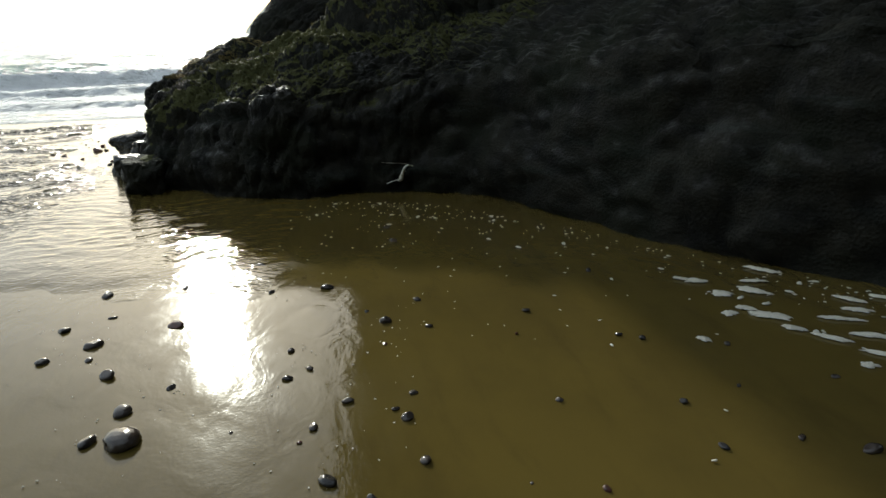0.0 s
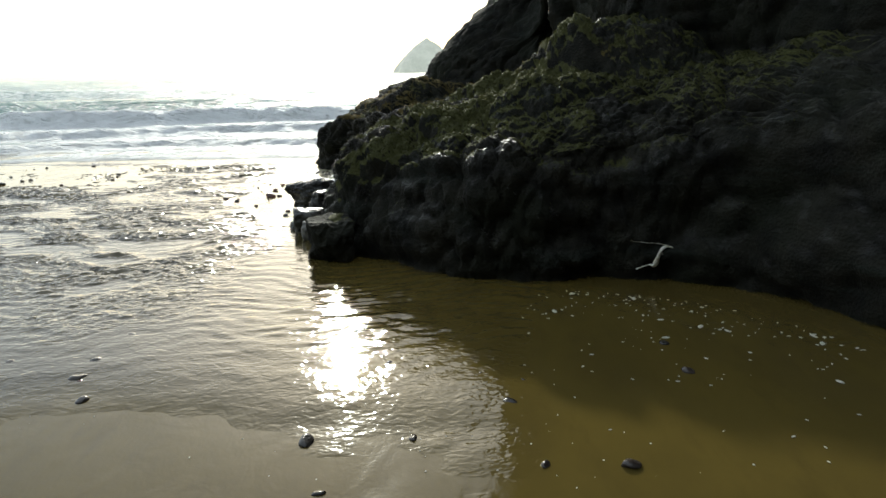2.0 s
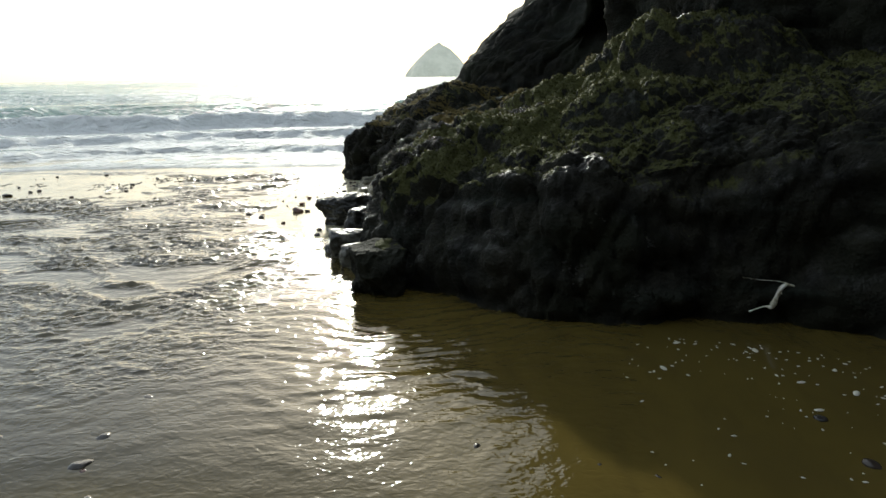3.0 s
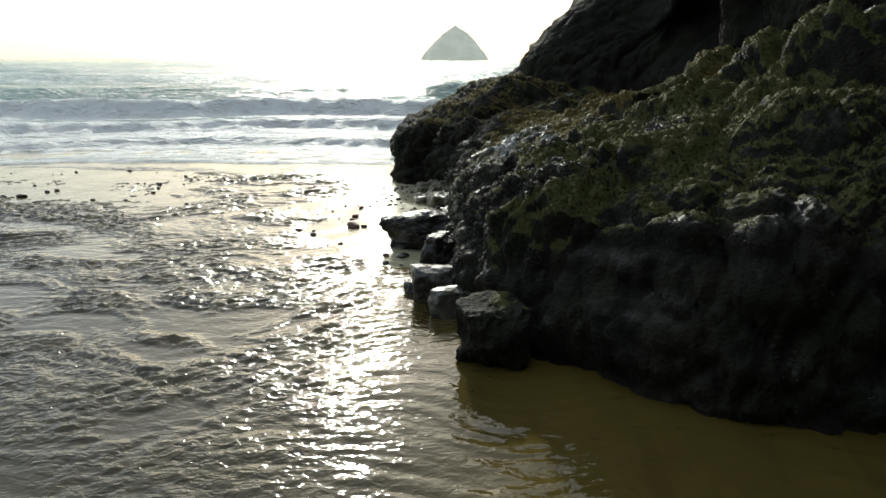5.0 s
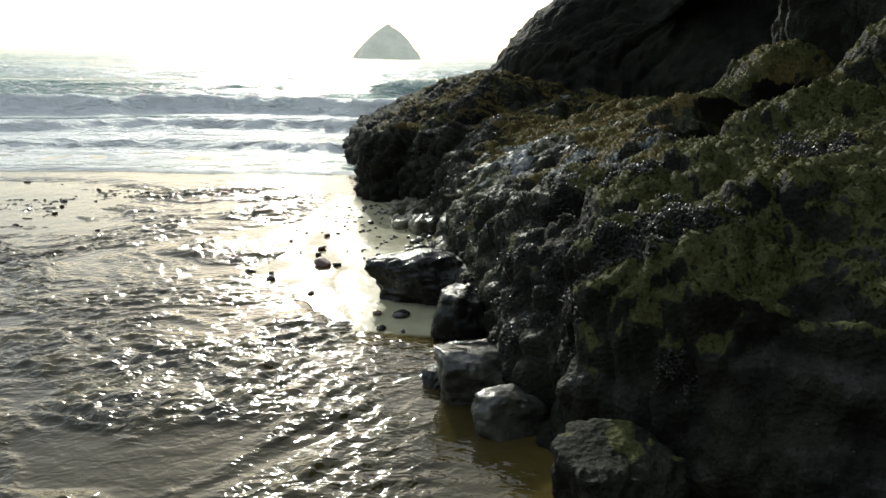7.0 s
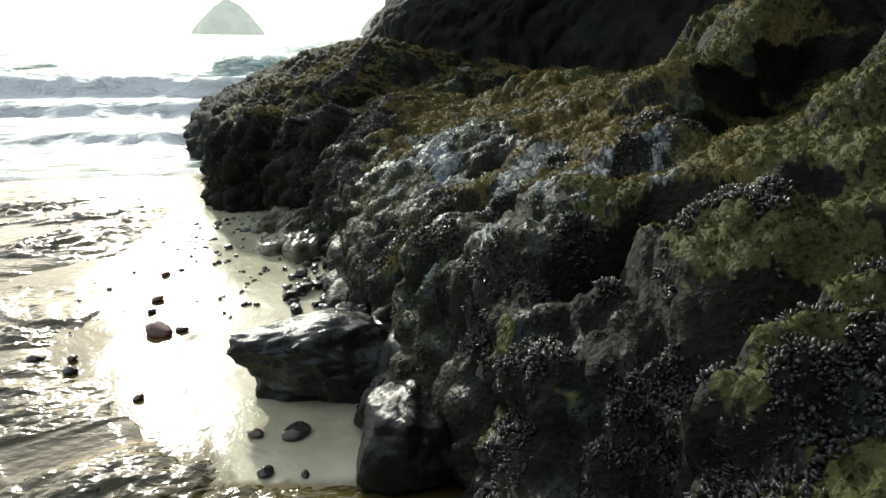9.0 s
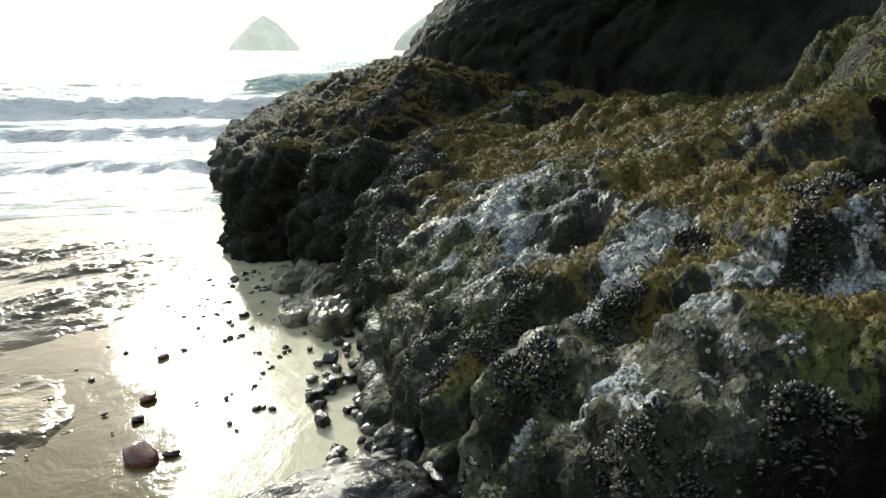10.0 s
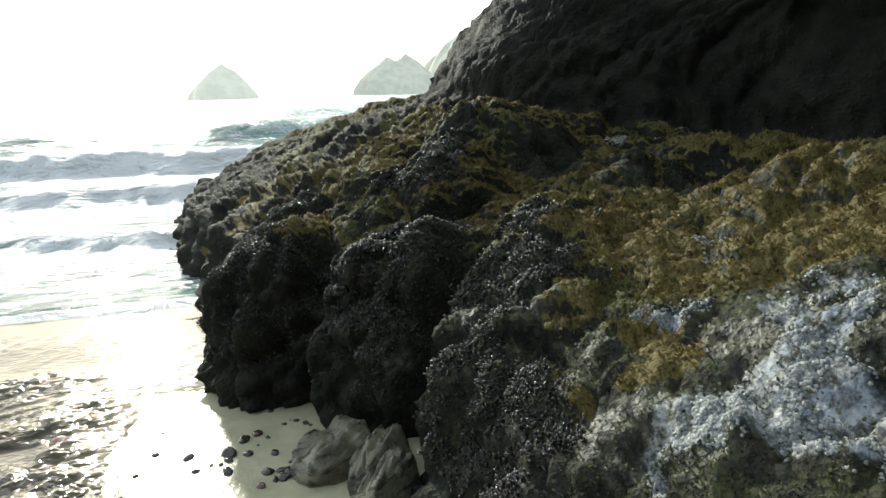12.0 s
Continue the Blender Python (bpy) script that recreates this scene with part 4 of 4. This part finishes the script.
STONES_B = [(4.74, 0.87, 0.047), (5.11, 0.42, 0.044), (5.21, 0.35, 0.044), (4.59, 0.58, 0.025), (3.94, 0.09, 0.042), (3.84, -0.03, 0.041), (3.88, -0.11, 0.060), (3.90, -0.44, 0.055),
            (4.56, -0.14, 0.037), (5.08, -0.29, 0.038), (5.59, 0.17, 0.038), (5.86, -0.27, 0.043), (5.05, -0.64, 0.049), (4.50, -0.77, 0.040), (5.38, -0.66, 0.042), (5.58, -0.80, 0.079),
            (5.39, -0.23, 0.028), (3.67, -0.61, 0.039), (3.14, -0.04, 0.026), (3.42, -0.19, 0.024), (5.36, 1.41, 0.039), (4.25, -0.67, 0.018)]
STONES_C = [(0.88, 3.18, 0.093), (0.35, 2.77, 0.084), (0.85, 2.77, 0.105), (0.86, 2.54, 0.113), (0.83, 2.43, 0.049), (0.89, 2.49, 0.062), (1.01, 2.28, 0.088), 
            (-4.20, 10.26, 0.146), (3.05, 2.47, 0.072), (3.28, 2.40, 0.044), (4.18, 2.47, 0.072), (4.18, 2.87, 0.066), (2.55, 2.64, 0.063), (-4.08, 9.58, 0.114),
            (-1.99, 11.90, 0.072), (-0.01, 8.30, 0.070), (0.18, 8.26, 0.058), (-2.66, 12.08, 0.075), (-4.06, 10.62, 0.070), (-2.65, 9.99, 0.063)]
STONES_RED = [(0.56, 8.50, 0.170), (0.50, 9.06, 0.100), (0.51, 9.55, 0.080), (0.03, 11.31, 0.121)]
STONES_D = [(0.68, 8.50, 0.07), (0.49, 8.84, 0.06), (1.20, 7.26, 0.121), (1.04, 7.29, 0.083), (0.01, 8.29, 0.085), (0.20, 8.11, 0.081),
            (1.07, 7.01, 0.068), (1.21, 6.96, 0.044), (0.20, 7.55, 0.082), (0.55, 7.74, 0.056), (0.82, 9.71, 0.043), (0.68, 10.79, 0.041), (1.03, 10.35, 0.038), (1.09, 9.28, 0.031), (1.09, 8.80, 0.050)]
STONES_E = [(0.64, 10.93, 0.064), (0.82, 10.91, 0.089), (1.07, 10.64, 0.060), (0.80, 10.40, 0.051), (0.92, 10.12, 0.078), (0.83, 10.02, 0.046), (0.97, 9.89, 0.054), (0.62, 10.52, 0.035), (0.62, 10.37, 0.028),
            (0.95, 10.57, 0.047), (1.28, 9.72, 0.037), (0.49, 11.01, 0.046), (1.18, 10.83, 0.044), (1.27, 10.84, 0.050)]


def lay_pebbles():
    rng = np.random.default_rng(9)
    kinds = pebble_kinds()
    rows = STONES_A + STONES_B + STONES_C + STONES_D + STONES_E
    # loose small stones along the foot of the ledge and over the flat
    for _ in range(88):
        rows.append((rng.uniform(0.0, 1.3), rng.uniform(8.6, 11.4), rng.uniform(0.014, 0.045)))
    for _ in range(22):
        rows.append((rng.uniform(0.75, 1.35), rng.uniform(10.55, 11.2), rng.uniform(0.03, 0.075)))
    for _ in range(42):
        rows.append((rng.uniform(-6.5, -0.5), rng.uniform(9.6, 13.2), rng.uniform(0.03, 0.09)))
    red = pebble_kinds(RED_STONE)
    rows += STONES_RED
    for x, y, w in rows:
        is_red = (x, y, w) in STONES_RED
        k = (red if is_red else kinds)[rng.integers(7)]
        ob = new("pebble", k)
        s = w * rng.uniform(0.95, 1.15)
        ob.matrix_world = pose(x, y, float(sand_z(x, y)) + 0.07 * s, rng.uniform(-10, 10), rng.uniform(-10, 10), rng.uniform(0, 360)) @ Matrix.Scale(s, 4)
        size = "larger" if w > 0.1 else "small"
        tagged(ob, "reddish-brown wet stone lying on the shining sand" if is_red else size + " dark rounded wet pebble lying on the sand", "pebble", "pebbles on the wet sand")


lay_pebbles()

# ---------------------------------------------------------------- running water over the sand
def make_stream_sheet():
    xs = np.concatenate([np.arange(-8.0, -4.6, 0.06), np.arange(-4.6, 2.0, 0.021), np.arange(2.0, 4.2, 0.03)])
    ys = np.concatenate([np.arange(-0.6, 2.8, 0.045), np.arange(2.8, 8.6, 0.021), np.arange(8.6, 13.5, 0.03)])
    x, y = sheet(xs, ys)
    p = np.stack([x, y, 0 * x], 1)
    wav = 0.6 * fbm(p * 0.7, 4, 98) + 0.9 * vnoise(p * 0.45, 99)
    lobes = 0.9 * fbm(p * (0.8, 1.2, 1), 4, 90)
    shore = smooth(4.0, 2.4, x + wav) * smooth(0.6, 2.9, y + 0.25 * x + lobes) * smooth(6.8, 6.0, y + wav)
    edge = 1.02 - 0.70 * smooth(5.8, 8.0, y)
    inner = smooth(edge + 0.32, edge - 0.32, x + 0.45 * wav + 0.35 * fbm(p * 2.8, 3, 87)) * smooth(0.8, 2.9, y + lobes) * smooth(10.4, 9.0, y + 0.5 * wav)
    outer = smooth(0.55, -0.35, x + 0.5 * wav + 0.9 * smooth(10.2, 9.2, y)) * smooth(7, 7.6, y) * smooth(13.4, 12.4, y) * smooth(-2.6, -1.4, x + 0.4 * wav)
    swash = smooth(11.0, 11.7, y + 0.5 * wav + 0.25 * x) * smooth(2.2, 1.4, x) * smooth(13.5, 13.1, y)
    body = smooth(-7.9, -6.2, x + wav) * np.maximum(np.maximum(shore, inner), np.maximum(outer, swash))
    flow = np.exp(-((y - 6.7 + 0.25 * x) / 2.7) ** 2) * smooth(1.5, 0.5, x + 0.3 * wav)
    band = np.maximum(flow, 1.0 * np.exp(-((y - 11.0) / 1.4) ** 2) * smooth(0.55, -0.2, x))
    warp = p + 0.12 * np.stack([vnoise(p * 2.5, 92), vnoise(p * 2.5, 93), 0 * x], 1) + 0.35 * np.stack([vnoise(p * 0.9, 82), vnoise(p * 0.9, 83), 0 * x], 1)
    ripples = fbm(np.stack([warp[:, 0] * 4.5 + warp[:, 1] * 1.8, warp[:, 1] * 15.0 - warp[:, 0] * 4.5, 0 * x], 1), 3, 94, 0.55)
    turned = np.stack([warp[:, 0] * 7.0 + warp[:, 1] * 2.2, warp[:, 1] * 15.0 - warp[:, 0] * 4.0, 0 * x], 1)
    sharp = 1 - 2 * np.abs(fbm(turned, 4, 95, 0.62))
    wild = np.clip(1.3 * band, 0, 1) * smooth(-0.38, 0.22, fbm(warp * (1.0, 1.9, 1), 4, 97, 0.6))
    by_rock = np.exp(-((x - 2.5) / 1.2) ** 2 - ((y - 3.8) / 0.9) ** 2)
    z = (0.0032 + 0.009 * by_rock) * ripples * body + wild * (0.016 * sharp + 0.022 * fbm(warp * (12, 17, 1), 3, 96, 0.7) + 0.010 * np.abs(fbm(warp * (14, 22, 1), 2, 89)) + 0.02 * fbm(p * (1.3, 2.2, 1), 3, 88)) * (1 + 0.7 * smooth(8, 9.5, y)) + 0.010 * fbm(p * (0.55, 0.75, 1), 3, 91) * body
    z = sand_z(x, y) + 0.020 + z - 0.06 * (1 - body)
    me = mesh_arrays("stream", np.stack([x, y, z], 1), grid_faces(len(xs), len(ys)), STREAM)
    add_attr(me, "deep", smooth(0.66, 0.97, body))
    add_attr(me, "wild", wild)
    add_attr(me, "murk", smooth(2.1, 0.9, x + 0.4 * wav) * smooth(0.66, 0.97, body))
    tagged(new("stream_water", me), "shallow rippling water running over brown sand", "stream", kind="structure")


make_stream_sheet()

# ---------------------------------------------------------------- foam left on the pool
def foam_patch(x, y, long, wide, turn, seed):
    n = 40
    a = np.linspace(0, 2 * np.pi, n, endpoint=False)
    ring = np.stack([np.cos(a), np.sin(a), 0 * a], 1)
    r = 1 + 0.75 * fbm(ring * 2.2 + seed * 3.1, 3, seed) + 0.35 * vnoise(ring * 7, seed + 1)
    edge = ring * r[:, None]
    v = np.concatenate([edge * (1, 1, 0), edge * 0.8 + (0, 0, 1.0), [(0, 0, 1.2)]]) * (long / 2, wide / 2, 0.008)
    k, j = np.arange(n), (np.arange(n) + 1) % n
    f = np.concatenate([np.stack([k, j, n + j], 1), np.stack([k, n + j, n + k], 1), np.stack([n + k, n + j, 0 * k + 2 * n], 1)])
    ob = new("foam_patch", mesh_arrays("foam_patch", v, f, FOAM))
    ob.matrix_world = pose(x, y, float(sand_z(x, y)) + 0.004, 0, 0, turn)
    tagged(ob, "white patch of sea foam lying on the shallow pool", "foam", "foam patches on the pool")


for row in ((5.93, 1.02, 0.22, 0.07, -20, 1), (5.96, 0.78, 0.18, 0.10, -30, 2), (5.95, 0.55, 0.16, 0.06, -40, 3), (6.02, 0.42, 0.30, 0.10, -35, 4), (6.03, 0.24, 0.18, 0.06, -50, 5),
            (6.25, 0.92, 0.26, 0.04, -20, 6), (6.35, 0.28, 0.34, 0.05, -30, 7), (6.35, 0.05, 0.30, 0.06, -35, 8), (6.28, -0.18, 0.42, 0.06, -45, 9), (6.45, -0.45, 0.4, 0.07, -45, 10)):
    foam_patch(row[0], row[1], row[2] * 0.6, row[3] * 0.8, *row[4:])
bits = np.random.default_rng(12)
for k in range(12):
    foam_patch(bits.uniform(5.5, 6.9), bits.uniform(-0.9, 1.2), bits.uniform(0.06, 0.2), bits.uniform(0.03, 0.07), bits.uniform(-60, -10), 20 + k)


def foam_flecks():
    rng = np.random.default_rng(31)
    v, f = ball(5, 8)
    c = 620
    t = rng.random(c)
    line = spline([(6.9, 0.5), (6.1, 1.65), (5.05, 3.2), (4.1, 3.85), (3.1, 3.95), (2.2, 4.5), (1.55, 5.2)], t * 6)
    away = rng.exponential(0.45, c)
    place = np.column_stack([line[:, 0] - 0.6 * away, line[:, 1] - 0.8 * away, 0 * t + 0.004])
    place[:, 2] += sand_z(place[:, 0], place[:, 1])
    spread("foam_flecks", v * (1.5, 0.7, 0.25), f, place, frames_of(np.tile((0.0, 0, 1), (c, 1)), rng, 0.0), rng.uniform(0.003, 0.010, c) * (1 + 1.6 * (rng.random(c) > 0.9)), FOAM, "small flecks of white foam drifting along the rock", "foam")


foam_flecks()


def glint_beads():
    """Tiny white beads round the stones, in place of sun glints on ripples."""
    rng = np.random.default_rng(77)
    v, f = ball(5, 8)
    heads = np.array([(x, y) for x, y, w in STONES_A + STONES_C if y < 4])
    c = 330
    at = heads[rng.integers(len(heads), size=c)] + rng.normal(size=(c, 2)) * (0.16, 0.13)
    place = np.column_stack([at, sand_z(at[:, 0], at[:, 1]) + 0.003])
    spread("sun_glint_beads", v * (1.2, 0.8, 0.4), f, place, frames_of(np.tile((0.0, 0, 1), (c, 1)), rng, 0.0), rng.uniform(0.0015, 0.0055, c), FOAM, "tiny white beads standing for sun glints on the wet sand", "foam")


glint_beads()


# ---------------------------------------------------------------- a pale strand washed against the rock
def tube(points, radii, segs=7, steps=26):
    """A tapered tube through points."""
    t = np.linspace(0, len(points) - 1, steps)
    c, r = spline(points, t), spline(np.array(radii, float)[:, None], t)[:, 0]
    d = np.gradient(c, axis=0)
    d /= np.linalg.norm(d, axis=1)[:, None]
    side = np.cross(d, (0.3, 0.2, 0.93))
    side /= np.linalg.norm(side, axis=1)[:, None]
    up = np.cross(side, d)
    a = np.linspace(0, 2 * np.pi, segs, endpoint=False)
    v = c[:, None] + r[:, None, None] * (np.cos(a)[None, :, None] * side[:, None] + 0.6 * np.sin(a)[None, :, None] * up[:, None])
    k = np.arange(steps * segs).reshape(steps, segs)
    n = np.roll(k, -1, 1)
    return v.reshape(-1, 3), np.stack([k[:-1], k[1:], n[1:], n[:-1]], -1).reshape(-1, 4)


def kelp_strand():
    root = tagged(new("kelp_strand"), "pale wet strand of kelp washed against the rock", "kelp")
    root.location = (4.54, 4.08, 0.20)
    for name, pts, radii in (("stalk", [(-0.19, 0, -0.09), (-0.14, 0.01, -0.075), (-0.09, 0.01, -0.062), (-0.055, 0, -0.062), (-0.033, 0, -0.01), (0.0, 0.01, 0.06), (0.045, 0.02, 0.08)], [0.010, 0.007, 0.009, 0.027, 0.020, 0.022, 0.013]),
                             ("frond", [(0.03, 0.02, 0.078), (0.075, 0.02, 0.07), (0.11, 0.01, 0.05), (0.15, 0, 0.06), (0.17, 0, 0.065)], [0.014, 0.012, 0.008, 0.009, 0.003]),
                             ("frond", [(0.13, 0, 0.052), (0.15, 0, 0.035), (0.16, 0.01, 0.01)], [0.006, 0.006, 0.002]),
                             ("frond", [(-0.005, 0.01, 0.03), (0.03, 0.01, 0.0), (0.08, 0.01, -0.01), (0.12, 0.02, -0.008)], [0.010, 0.012, 0.006, 0.002]),
                             ("frond", [(0.04, 0.02, 0.085), (-0.03, 0.03, 0.1), (-0.12, 0.04, 0.105), (-0.23, 0.06, 0.118)], [0.006, 0.003, 0.002, 0.0015])):
        v, f = tube(pts, radii)
        new(name, mesh_arrays(name, v, f, KELP)).parent = root


kelp_strand()
